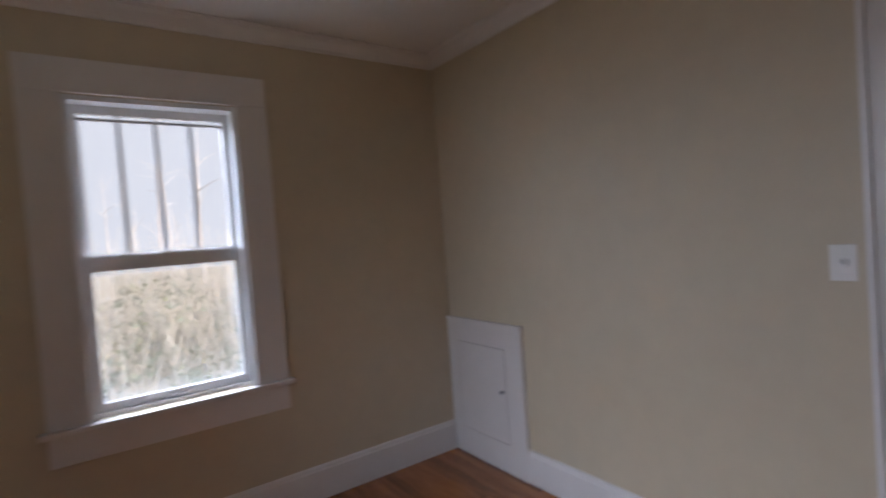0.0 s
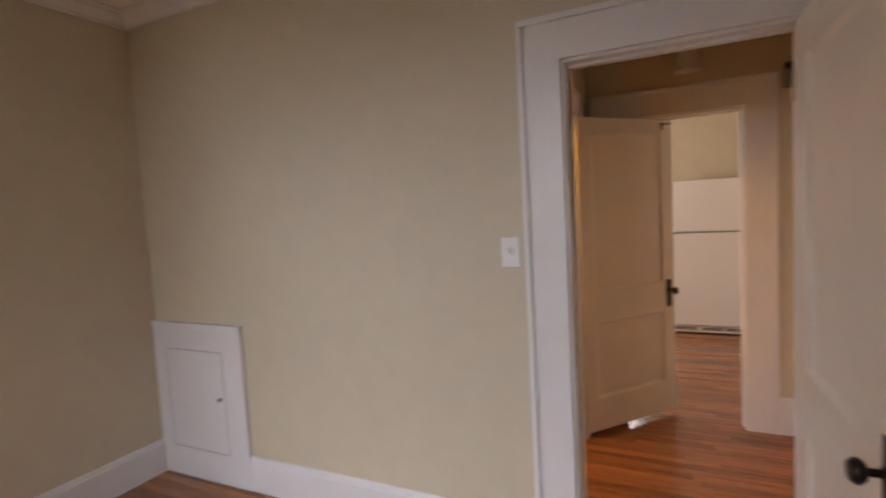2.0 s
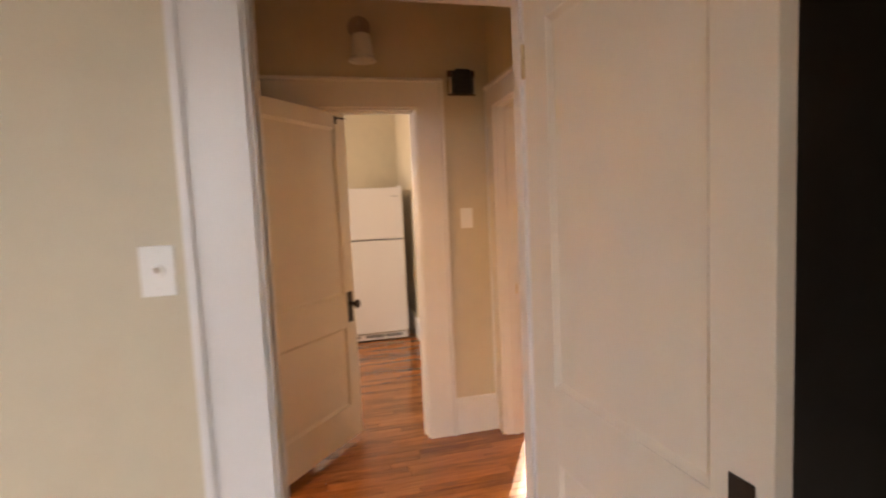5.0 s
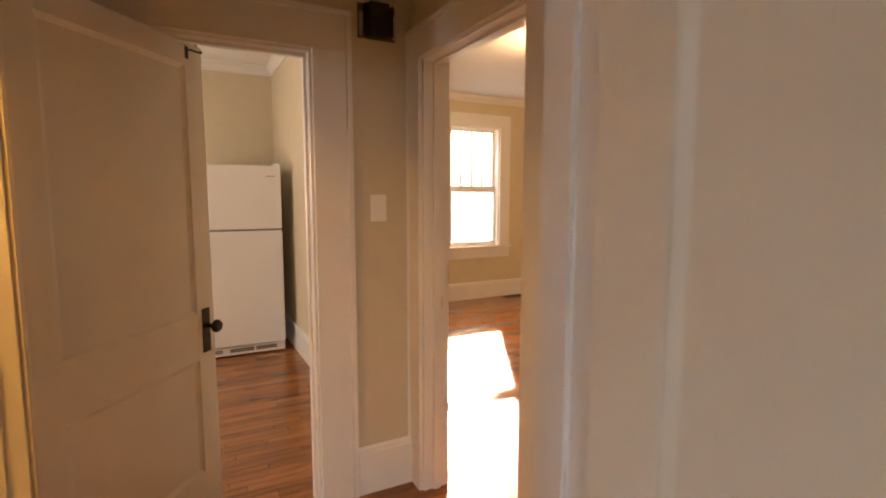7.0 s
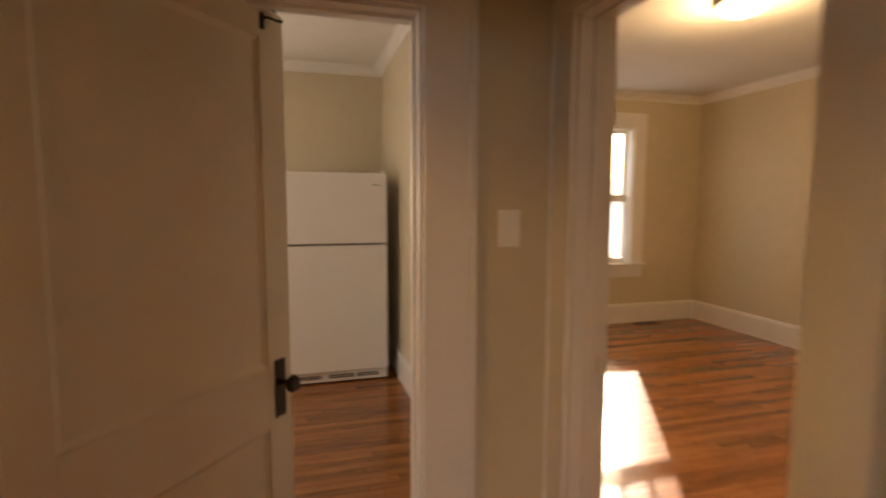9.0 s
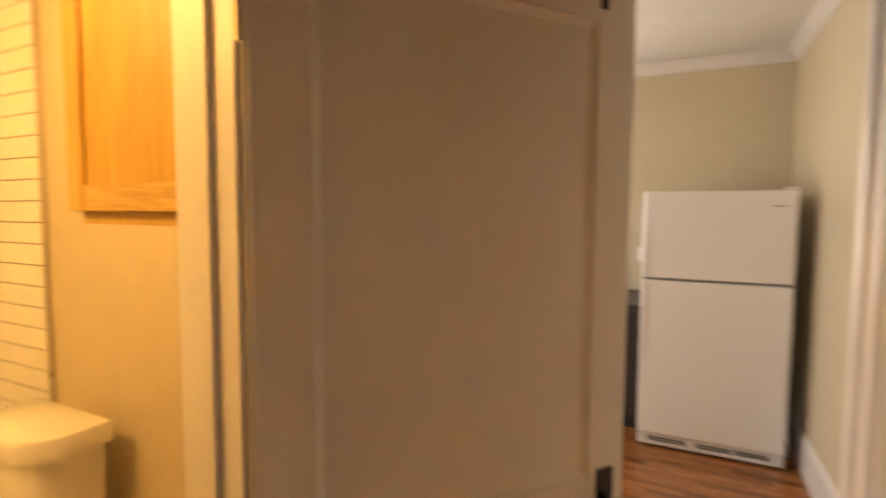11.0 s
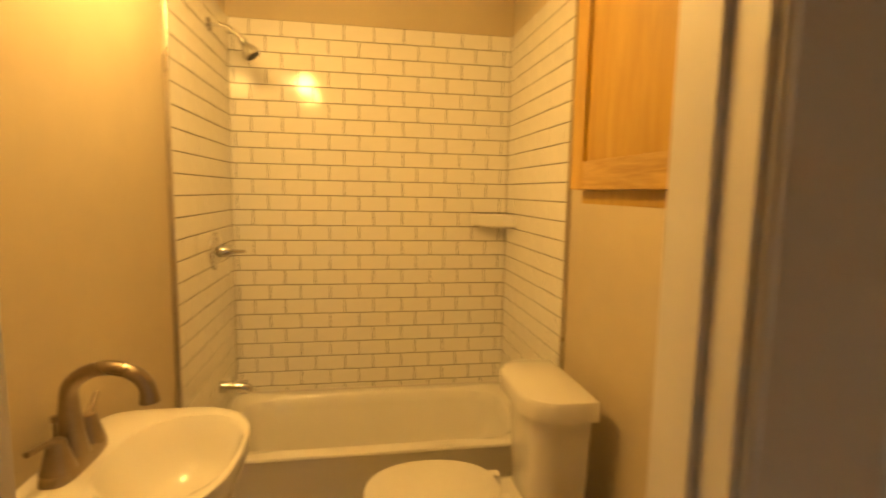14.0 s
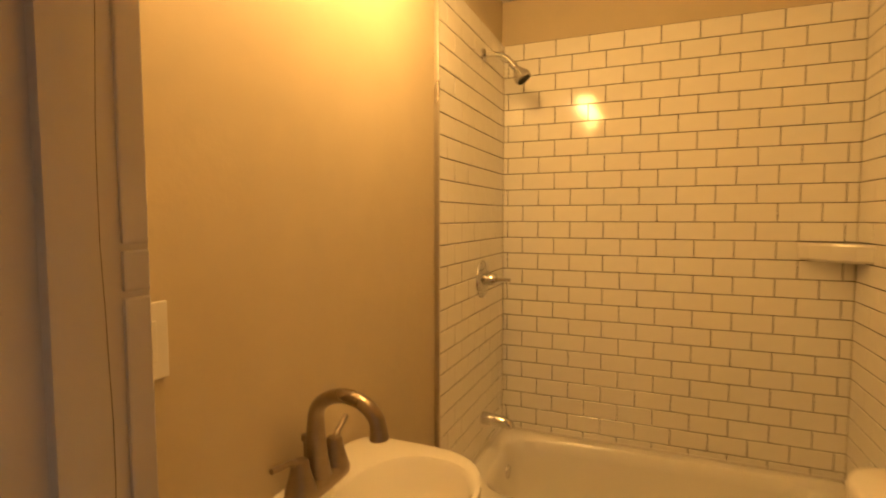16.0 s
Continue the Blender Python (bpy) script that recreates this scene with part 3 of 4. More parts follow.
switch_plate("light_switch", pose(-0.507, BATH_L, 1.332), "white plastic switch plate inside the bathroom", rocker=True)

hatch = thing("access_hatch", "white painted knee-high access hatch in the room corner", "access panel")
X0, X1 = WALL_W + 0.001, -1.78
HX0, HX1 = -2.41, -1.932
for b in ((X0, -0.024, 0.0, HX0, -0.0, 0.92), (HX1, -0.024, 0.0, X1, 0.0, 0.92), (HX0, -0.0238, 0.786, HX1, 0.0, 0.92), (HX0, -0.0238, 0.0, HX1, 0.0, 0.18)):
    part("board", box(*b), TRIM, hatch)
part("cap", box(X0, -0.032, 0.92, X1 + 0.004, 0.0, 0.946, bevel=0.004), TRIM, hatch)
hd = part("hatch_door", box(HX0 + 0.003, -0.0225, 0.184, HX1 - 0.007, -0.004, 0.782, bevel=0.002), TRIM, hatch)
part("latch", lathe([(0, 0), (0.008, 0.0), (0.006, -0.012), (0.011, -0.017), (0.011, -0.022), (0, -0.026)], 16, "Y", (HX1 - 0.034, -0.0225, 0.513)), GREY, hd, "small dull metal knob", smooth=True)
for z in (0.27, 0.7):
    part("hinge", box(HX0 - 0.016, -0.026, z - 0.028, HX0 + 0.016, -0.0225, z + 0.028, bevel=0.001), TRIM, hd)

# ---- hall things ----
sc = thing("wall_sconce", "brushed metal hall sconce with frosted bell shade, unlit", "wall lamp", pose(0.472, FAR, 0))
part("back_plate", lathe([(0, 0), (0.066, 0.0), (0.064, -0.012), (0.036, -0.022), (0, -0.024)], 28, "Y", (0, 0, 2.515)), NICKEL, sc, smooth=True)
part("arm", tube([(0, -0.015, 2.515), (0, -0.06, 2.528), (0, -0.09, 2.515), (0, -0.1, 2.48)], 0.012, 12), NICKEL, sc, smooth=True)
part("socket", lathe([(0, 2.492), (0.034, 2.486), (0.04, 2.44), (0.0, 2.438)], 24, "Z", (0, -0.1, 0)), NICKEL, sc, smooth=True)
part("shade", lathe([(0.04, 2.445), (0.048, 2.44), (0.054, 2.40), (0.06, 2.35), (0.069, 2.312), (0.078, 2.298), (0.074, 2.299), (0.056, 2.35), (0.044, 2.438)], 32, "Z", (0, -0.1, 0)), SHADE, sc, "frosted white bell glass", smooth=True)

vt = thing("door_chime", "dark open door chime box with metal side plates", "door chime", pose(1.075, FAR, 2.208))
part("backing", box(-0.088, -0.006, -0.075, 0.088, 0, 0.075, bevel=0.002), WALNUT, vt, "brown wooden backing board")
part("chime_body", box(-0.046, -0.052, -0.07, 0.046, -0.006, 0.074, bevel=0.004), BLACK, vt, "black chime mechanism")
for i in range(4):
    part("rib", box(-0.04, -0.056, -0.05 + i * 0.03, 0.04, -0.05, -0.044 + i * 0.03), BLACK, vt)
for s_ in (-1, 1):
    part("side_plate", box(s_ * 0.058, -0.05, -0.068, s_ * 0.063, -0.006, 0.066, bevel=0.001), BRONZE, vt, "dull metal side plate")
    part("chime_bar", tube([(s_ * 0.076, -0.022, -0.066), (s_ * 0.076, -0.022, 0.03)], 0.009, 12), EDGING, vt, "dull metal chime bar", smooth=True)

hook = thing("coat_hook", "small dark bronze hook at the door's top corner", "hook", turned(-0.148, 1.207, 0.36, 1.84) @ pose(0.728, 0, 2.004))
part("hook_plate", box(-0.009, -0.003, -0.022, 0.009, 0, 0.026, bevel=0.001), BRONZE, hook)
part("hook_prong", tube([(0, -0.003, 0.01), (0.012, -0.014, 0.014), (0.04, -0.02, 0.012), (0.062, -0.022, 0.016)], [0.005, 0.004, 0.004, 0.006], 10), BRONZE, hook, smooth=True)
part("hook_wire", tube([(-0.09, 0.006, 0.046), (-0.03, 0.0, 0.048), (0.03, -0.008, 0.047), (0.05, -0.012, 0.038)], 0.003, 8), BRONZE, hook, "dark bent wire along the door top", smooth=True)

# ---- kitchen: refrigerator ----
fr = thing("refrigerator", "white top-freezer refrigerator standing in the kitchen corner", "refrigerator", pose(0.238, 4.16, 0))
FW = 0.84
part("body", box(0.004, 0.065, 0.03, FW - 0.004, 0.72, 1.692, bevel=0.006), APPL, fr)
fz = part("freezer_door", box(0, 0, 1.138, FW, 0.06, 1.70, bevel=0.012), APPL, fr)
dr = part("fresh_food_door", box(0, 0, 0.098, FW, 0.06, 1.125, bevel=0.012), APPL, fr)
part("gasket", box(0.012, 0.052, 0.1, FW - 0.012, 0.066, 1.69), GREY, fr)
for door, a, b in ((fz, 1.152, 1.44), (dr, 0.64, 1.11)):
    part("handle", box(0.004, -0.007, a, 0.034, 0.004, b, bevel=0.005), APPL, door, "white moulded edge grip")
part("badge", boxes((FW - 0.125, -0.0015, 1.600, FW - 0.088, 0, 1.609), (FW - 0.084, -0.0015, 1.601, FW - 0.05, 0, 1.608)), GREY, fz, "small grey badge bars")
part("hinge_cap", box(FW - 0.06, 0.01, 1.701, FW - 0.005, 0.09, 1.718, bevel=0.004), APPL, fr)
gr = part("toe_grille", box(0.006, 0.02, 0.018, FW - 0.006, 0.06, 0.092, bevel=0.004), APPL, fr)
# slots are black strips on the face, the openings' shade given as colour
for x0, x1 in ((0.07, 0.3), (0.36, 0.56), (0.58, 0.76)):
    for z in (0.045, 0.062):
        part("slot", box(x0, 0.0185, z, x1, 0.0205, z + 0.011), BLACK, gr)
for x in (0.06, FW - 0.06):
    for y in (0.1, 0.66):
        part("foot", lathe([(0, 0), (0.02, 0), (0.018, 0.03), (0, 0.031)], 12, "Z", (x, y, 0)), GREY, fr)

# base cabinet beside the refrigerator
bc = thing("base_cabinet", "dark stained kitchen base cabinet beside the refrigerator", "cabinet", pose(-0.52, 4.36, 0))
part("body", box(0, 0.02, 0.1, 0.735, 0.63, 0.88, bevel=0.002), CABINET, bc)
part("toe_kick", box(0.0, 0.08, 0, 0.735, 0.62, 0.1), BLACK, bc)
for x0 in (0.01, 0.372):
    cdoor = part("door", box(x0, 0, 0.12, x0 + 0.353, 0.02, 0.72, bevel=0.003), CABINET, bc)
    part("drawer_front", box(x0, 0, 0.735, x0 + 0.353, 0.02, 0.87, bevel=0.003), CABINET, bc)
tagged(part("countertop", box(-0.53, 4.335, 0.88, 0.225, KIT_Y - 0.004, 0.918, bevel=0.004), CABINET), "dark laminate kitchen countertop on the base cabinet", "countertop")
ol = thing("wall_outlet", "white outlet plate above the kitchen counter", "outlet", pose(0.17, KIT_Y, 1.22, rz=180))
part("plate", box(-0.036, 0, -0.058, 0.036, 0.006, 0.058, bevel=0.003), PLASTIC, ol)
for z in (-0.02, 0.02):
    part("socket", box(-0.015, 0.006, z - 0.014, 0.015, 0.0085, z + 0.014, bevel=0.001), PLASTIC, ol)

# ---- living room floor register ----
fv = thing("floor_register", "dark brown metal floor register beside the baseboard", "floor vent", pose(4.45, 5.27, 0.0))
part("frame", boxes((-0.15, -0.06, 0, 0.15, -0.045, 0.006), (-0.15, 0.045, 0, 0.15, 0.06, 0.006), (-0.15, -0.045, 0, -0.135, 0.045, 0.006), (0.135, -0.045, 0, 0.15, 0.045, 0.006)), BRONZE, fv)
# black sheet puts the duct's darkness below the louvres
part("backing", box(-0.135, -0.045, 0.0, 0.135, 0.045, 0.001), BLACK, fv)
for i in range(9):
    part("louvre", box(-0.128 + i * 0.03, -0.045, 0.001, -0.118 + i * 0.03, 0.045, 0.005), BRONZE, fv)

# ---- living room lamp ----
ll = thing("ceiling_lamp", "lit frosted dome lamp flush on the living room ceiling", "ceiling lamp", pose(3.14, 2.80, H))
part("rim", lathe([(0, 0), (0.17, 0), (0.175, -0.02), (0.165, -0.035), (0, -0.036)], 36), NICKEL, ll, smooth=True)
dome = part("dome", lathe([(0.155, -0.036), (0.15, -0.06), (0.12, -0.09), (0.07, -0.108), (0, -0.113)], 36), GLOW, ll, "glowing frosted glass", smooth=True)
dome.visible_shadow = False


# ---- bathroom ----
def ring(cx, cy, z, a, b, power=2.0, n=48, back=None):
    """An oval or rounded rectangle; back gives the half towards -y its own power."""
    out = []
    for i in range(n):
        t = 2 * math.pi * i / n
        c, s = math.cos(t), math.sin(t)
        p = back if (back and s < 0) else power
        out.append((cx + a * math.copysign(abs(c) ** (2 / p), c), cy + b * math.copysign(abs(s) ** (2 / p), s), z))
    return out


FLOOR_B = 0.06
T_Y0, T_Y1, T_X, T_E = 0.183, 1.648, -2.473, -1.64      # tile faces and outer edge
RIM = 0.432
tub = thing("bathtub", "white enamelled alcove bathtub", "bathtub")
tcx, tcy, ta, tb_ = (-2.473 - 1.757) / 2, (T_Y0 + T_Y1) / 2, 0.357, 0.731
part("shell", loft([ring(tcx, tcy, FLOOR_B, ta - 0.012, tb_, 60), ring(tcx, tcy, RIM - 0.03, ta - 0.006, tb_, 60), ring(tcx, tcy, RIM - 0.012, ta, tb_, 60),
                    ring(tcx, tcy, RIM - 0.003, ta - 0.004, tb_ - 0.002, 40), ring(tcx, tcy, RIM, ta - 0.014, tb_ - 0.008, 30),
                    ring(tcx, tcy, RIM, ta - 0.062, tb_ - 0.07, 7), ring(tcx, tcy, RIM - 0.012, ta - 0.075, tb_ - 0.082, 6), ring(tcx, tcy, RIM - 0.06, ta - 0.086, tb_ - 0.098, 5.5),
                    ring(tcx, tcy, RIM - 0.25, ta - 0.11, tb_ - 0.15, 4.5), ring(tcx, tcy, RIM - 0.325, ta - 0.15, tb_ - 0.21, 4), ring(tcx, tcy, RIM - 0.34, ta - 0.22, tb_ - 0.3, 3.5)]),
     PORC, tub, smooth=True)
part("overflow_plate", lathe([(0, 0.0), (0.036, 0.0), (0.034, 0.008), (0.012, 0.012), (0, 0.012)], 28, "Y", (-2.19, T_Y0 + 0.106, 0.335)), CHROME, tub, "round chrome overflow plate", smooth=True)
part("drain", lathe([(0, 0), (0.03, 0), (0.028, 0.004), (0, 0.005)], 24, "Z", (tcx, T_Y0 + 0.38, RIM - 0.339)), CHROME, tub, smooth=True)

sv = thing("shower_valve", "round chrome shower valve with lever handle", "shower valve", pose(-2.13, T_Y0, 1.245) @ Matrix.Scale(1.15, 4))
part("trim_plate", lathe([(0, 0), (0.075, 0.0), (0.073, 0.006), (0.05, 0.014), (0.02, 0.02), (0, 0.02)], 36, "Y"), CHROME, sv, smooth=True)
part("hub", lathe([(0, 0.015), (0.026, 0.015), (0.023, 0.05), (0.018, 0.06), (0, 0.062)], 24, "Y"), CHROME, sv, smooth=True)
part("lever", tube([(0, 0.05, 0), (-0.01, 0.07, -0.002), (-0.03, 0.105, -0.004)], [0.01, 0.009, 0.007], 12), CHROME, sv, smooth=True)
sp = thing("tub_spout", "chrome bathtub filler spout", "spout", pose(-2.14, T_Y0, 0.60))
part("spout_body", tube([(0, 0, 0), (0, 0.03, 0), (0, 0.1, -0.004), (0, 0.128, -0.012), (0, 0.135, -0.028)], [0.029, 0.028, 0.025, 0.022, 0.018], 20), CHROME, sp, smooth=True)
part("diverter", tube([(0, 0.118, 0.005), (0, 0.118, 0.03)], [0.004, 0.006], 10), CHROME, sp, smooth=True)
sh = thing("shower", "chrome shower head on a bent arm", "shower", pose(-2.134, T_Y0, 2.235))
part("flange", lathe([(0, 0), (0.03, 0), (0.027, 0.008), (0.012, 0.014), (0, 0.014)], 24, "Y"), CHROME, sh, smooth=True)
part("arm", tube([(0, 0, 0), (0, 0.05, 0.0), (0, 0.085, -0.008), (0, 0.115, -0.03), (0, 0.135, -0.055)], 0.0105, 14), CHROME, sh, smooth=True)
hm = look((0, 0.135, -0.055), (0, 0.20, -0.145))
bm = lathe([(0, 0.012), (0.014, 0.01), (0.017, -0.008), (0.013, -0.02), (0.022, -0.035), (0.036, -0.062), (0.037, -0.078), (0.032, -0.084), (0, -0.084)], 28)
bm.transform(hm)
part("head", bm, CHROME, sh, smooth=True)
bm = lathe([(0, -0.0845), (0.03, -0.0845), (0.03, -0.087), (0, -0.088)], 28)
bm.transform(hm)
part("nozzle_face", bm, BLACK, sh, "dark rubber nozzle face", smooth=True)

ss = thing("corner_shelf", "white ceramic corner soap shelf on the tiles", "shelf")
pts = [(0, 0), (0.0, -0.185), (0.03, -0.19), (0.075, -0.165), (0.125, -0.11), (0.16, -0.05), (0.165, 0.0)]
rings = []
for z, k in ((1.346, 0.98), (1.356, 1.06), (1.41, 1.1), (1.42, 1.08)):
    rings.append([(T_X + 0.0005 + px * k, T_Y1 - 0.0005 + py * k, z) for px, py in pts])
part("shelf", loft(rings), PORC, ss)

# toilet
wc = thing("toilet", "white two-piece toilet with closed lid", "toilet", pose(-1.358, 1.582, FLOOR_B) @ Matrix.Diagonal((1, 1, 1.03, 1)))


def tank_ring(z, w, d, y1, r=0.085):
    """Straight at the wall, corners rounded at the front."""
    out = [(w, y1, z), (-w, y1, z)]
    for a in range(0, 91, 10):
        t = radians(180 + a)
        out.append((-w + r + r * math.cos(t), y1 - d + r + r * math.sin(t), z))
    for a in range(0, 91, 10):
        t = radians(270 + a)
        out.append((w - r + r * math.cos(t), y1 - d + r + r * math.sin(t), z))
    return out


part("tank", loft([tank_ring(0.37, 0.145, 0.155, -0.02), tank_ring(0.385, 0.158, 0.166, -0.018), tank_ring(0.56, 0.17, 0.178, -0.012), tank_ring(0.752, 0.182, 0.192, -0.01)]), PORC, wc, smooth=True)
part("tank_lid", loft([tank_ring(0.728, 0.2, 0.214, -0.006, 0.12), tank_ring(0.732, 0.212, 0.234, -0.002, 0.125), tank_ring(0.784, 0.216, 0.24, -0.002, 0.128), tank_ring(0.796, 0.211, 0.233, -0.004, 0.124), tank_ring(0.801, 0.196, 0.216, -0.014, 0.114)]), PORC, wc, smooth=True)
BY = -0.50
part("bowl", loft([ring(0, BY + 0.16, 0, 0.11, 0.25, 3), ring(0, BY + 0.15, 0.05, 0.1, 0.24, 2.6), ring(0, BY + 0.12, 0.18, 0.105, 0.2, 2.3), ring(0, BY + 0.03, 0.30, 0.16, 0.235, 2.2),
                   ring(0, BY, 0.37, 0.18, 0.235, 2.1), ring(0, BY, 0.39, 0.182, 0.237, 2.1), ring(0, BY, 0.392, 0.17, 0.22, 2.1)]), PORC, wc, smooth=True)
part("deck", box(-0.12, -0.30, 0.28, 0.12, -0.03, 0.385, bevel=0.02), PORC, wc)
part("seat", loft([ring(0, BY, 0.393, 0.183, 0.235, 2.2), ring(0, BY, 0.4, 0.187, 0.239, 2.2), ring(0, BY, 0.41, 0.185, 0.237, 2.2), ring(0, BY, 0.412, 0.17, 0.22, 2.2)]), PLASTIC, wc, smooth=True)
part("seat_lid", loft([ring(0, BY, 0.413, 0.184, 0.236, 2.2), ring(0, BY, 0.42, 0.188, 0.24, 2.2), ring(0, BY, 0.43, 0.184, 0.236, 2.2), ring(0, BY, 0.436, 0.15, 0.2, 2.2), ring(0, BY, 0.438, 0.08, 0.11, 2.2)]), PLASTIC, wc, "smooth white closed seat lid", smooth=True)
for x in (-0.075, 0.075):
    part("hinge_post", box(x - 0.02, -0.285, 0.385, x + 0.02, -0.24, 0.425, bevel=0.006), PLASTIC, wc)

# sink
sk = thing("pedestal_sink", "white porcelain pedestal sink below the vanity light", "sink", pose(-0.868, BATH_L, FLOOR_B) @ Matrix.Diagonal((0.95, 0.91, 1, 1)))
ZR = 0.887
SC = 0.2215
part("basin", loft([ring(0, SC + 0.02, 0.66, 0.10, 0.11, 2.4, back=4), ring(0, SC, 0.74, 0.18, 0.18, 2.4, back=6), ring(0, SC, 0.82, 0.245, 0.206, 2.5, back=5), ring(0, SC, 0.85, 0.262, 0.219, 2.6, back=6),
                    ring(0, SC, ZR - 0.004, 0.262, 0.219, 2.6, back=6), ring(0, SC, ZR, 0.252, 0.209, 2.6, back=6),
                    ring(0, 0.28, ZR - 0.001, 0.2, 0.152, 2.4), ring(0, 0.28, ZR - 0.012, 0.19, 0.143, 2.3), ring(0, 0.285, ZR - 0.06, 0.17, 0.125, 2.2), ring(0, 0.285, ZR - 0.115, 0.12, 0.09, 2.1), ring(0, 0.285, ZR - 0.135, 0.05, 0.04, 2)]),
     PORC, sk, smooth=True)
part("drain", lathe([(0, ZR - 0.135), (0.024, ZR - 0.134), (0.022, ZR - 0.129), (0, ZR - 0.128)], 20, "Z", (0, 0.285, 0)), NICKEL, sk, smooth=True)
part("pedestal", loft([ring(0, 0.14, 0, 0.12, 0.11, 3), ring(0, 0.14, 0.03, 0.115, 0.105, 3), ring(0, 0.14, 0.1, 0.085, 0.085, 2.5), ring(0, 0.14, 0.5, 0.075, 0.08, 2.5), ring(0, 0.16, 0.67, 0.1, 0.1, 2.5)]), PORC, sk, smooth=True)

fc = thing("basin_faucet", "brushed nickel two-handle gooseneck faucet on the sink", "faucet", pose(-0.848, BATH_L + 0.066, FLOOR_B + ZR) @ Matrix.Diagonal((1.15, 1.1, 1.0, 1)))
part("base", loft([ring(0, 0, -0.001, 0.085, 0.03, 3.2), ring(0, 0, 0.012, 0.085, 0.03, 3.2), ring(0, 0, 0.02, 0.08, 0.026, 3), ring(0, 0, 0.024, 0.07, 0.02, 3)]), NICKEL, fc, smooth=True)
neck = [(0, 0, 0.02), (0, -0.003, 0.07), (0, -0.005, 0.115), (0, -0.004, 0.14)] + [(0, p.y, 0.15 + (p.z - 0.15) * 0.8) for p in arc_points((0, 0.066, 0.15), 0.07, 175, 5, 14)] + [(0, 0.137, 0.145), (0, 0.138, 0.128)]
part("spout", tube(neck, [0.026, 0.021, 0.0185, 0.0165] + [0.0155] * 15 + [0.0165, 0.0185], 20), NICKEL, fc, smooth=True)
for s in (-1, 1):
    hh = part("handle", lathe([(0, 0.018), (0.029, 0.018), (0.028, 0.024), (0.0225, 0.045), (0.0175, 0.066), (0.016, 0.078), (0.012, 0.083), (0, 0.084)], 24, "Z", (s * 0.052, 0, 0)), NICKEL, fc, smooth=True)
    part("lever", tube([(s * 0.052, 0, 0.072), (s * 0.073, -0.006, 0.085), (s * 0.112, -0.012, 0.096 - s * 0.008)], [0.0095, 0.0065, 0.006], 12), NICKEL, hh, smooth=True)
part("lift_rod", tube([(0, -0.03, 0.02), (0, -0.032, 0.09), (0, -0.032, 0.094), (0, -0.032, 0.106)], [0.003, 0.003, 0.007, 0.006], 10), NICKEL, fc, smooth=True)

# wall cabinet
cb = thing("wall_cabinet", "golden oak bathroom wall cabinet with closed door", "cabinet")
CX0, CX1, CZ0, CZ1, CY = -0.732, -0.312, 1.543, 2.335, 1.262
part("body", box(CX0 + 0.016, CY + 0.021, 1.515, CX1 + 0.005, BATH_R, CZ1 + 0.02, bevel=0.001), OAK, cb)
cd = part("door", box(CX0 + 0.05, CY + 0.008, CZ0 + 0.05, CX1 - 0.05, CY + 0.014, CZ1 - 0.05), OAK, cb)
for x0, x1 in ((CX0, CX0 + 0.056), (CX1 - 0.056, CX1)):
    part("stile", box(x0, CY, CZ0, x1, CY + 0.02, CZ1, bevel=0.003), OAK, cd)
for z0, z1 in ((CZ0, CZ0 + 0.056), (CZ1 - 0.056, CZ1)):
    part("rail", box(CX0 + 0.0565, CY + 0.0008, z0, CX1 - 0.0565, CY + 0.02, z1, bevel=0.002), OAKH, cd)

# vanity light
vl = thing("vanity_light", "three-bulb vanity light above the sink", "wall lamp", pose(-1.06, BATH_L, 2.33))
part("back_plate", box(-0.27, 0, -0.05, 0.27, 0.025, 0.05, bevel=0.006), NICKEL, vl)
for x in (-0.18, 0, 0.18):
    part("socket", lathe([(0, 0.02), (0.028, 0.022), (0.024, 0.034), (0.01, 0.04), (0.01, 0.075), (0.024, 0.085), (0.026, 0.111), (0, 0.113)], 20, "Y", (x, 0, -0.005)), NICKEL, vl, smooth=True)
    bulb = part("bulb", lathe([(0, 0.111), (0.016, 0.113), (0.034, 0.145), (0.04, 0.18), (0.03, 0.211), (0, 0.223)], 20, "Y", (x, 0, -0.01)), BULB, vl, "glowing round bulb", smooth=True)
    bulb.visible_shadow = False


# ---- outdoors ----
# upright sheet whose own glow makes the hazy distance
structure("backdrop", box(-75, -90, -1, -74, 90, 60), HAZE, "glowing pale sheet standing for bright hazy sky behind the woods", "backdrop")
structure("ground", box(-400, -400, -0.9, 400, 400, -0.6), EARTH, "leaf-strewn ground around the house", "ground")
rng = random.Random(5)
bm = bmesh.new()
for _ in range(38):
    x, y = rng.uniform(-62, -34), rng.uniform(-40, 25)
    h, r = rng.uniform(6, 13), rng.uniform(0.05, 0.12)
    lean = (rng.uniform(-0.6, 0.6), rng.uniform(-0.6, 0.6))
    pts = [(x + lean[0] * k * k, y + lean[1] * k * k, -0.65 + h * k) for k in (0, 0.3, 0.6, 1.0)]
    tube(pts, [r, r * 0.75, r * 0.5, r * 0.15], 6, bm)
    for _ in range(9):
        k = rng.uniform(0.15, 0.9)
        p = Vector((x + lean[0] * k * k, y + lean[1] * k * k, -0.65 + h * k))
        d = Vector((rng.uniform(-1, 1), rng.uniform(-1, 1), rng.uniform(0.1, 0.9))) * rng.uniform(0.8, 2.2)
        tube([p, p + d * 0.5 + Vector((0, 0, 0.1)), p + d], [r * 0.35, r * 0.22, 0.006], 4, bm)
tagged(part("bare_woods", bm, BARK), "bare grey-brown winter trees behind the house", "woods", kind="stuff")
verts, faces = [], []
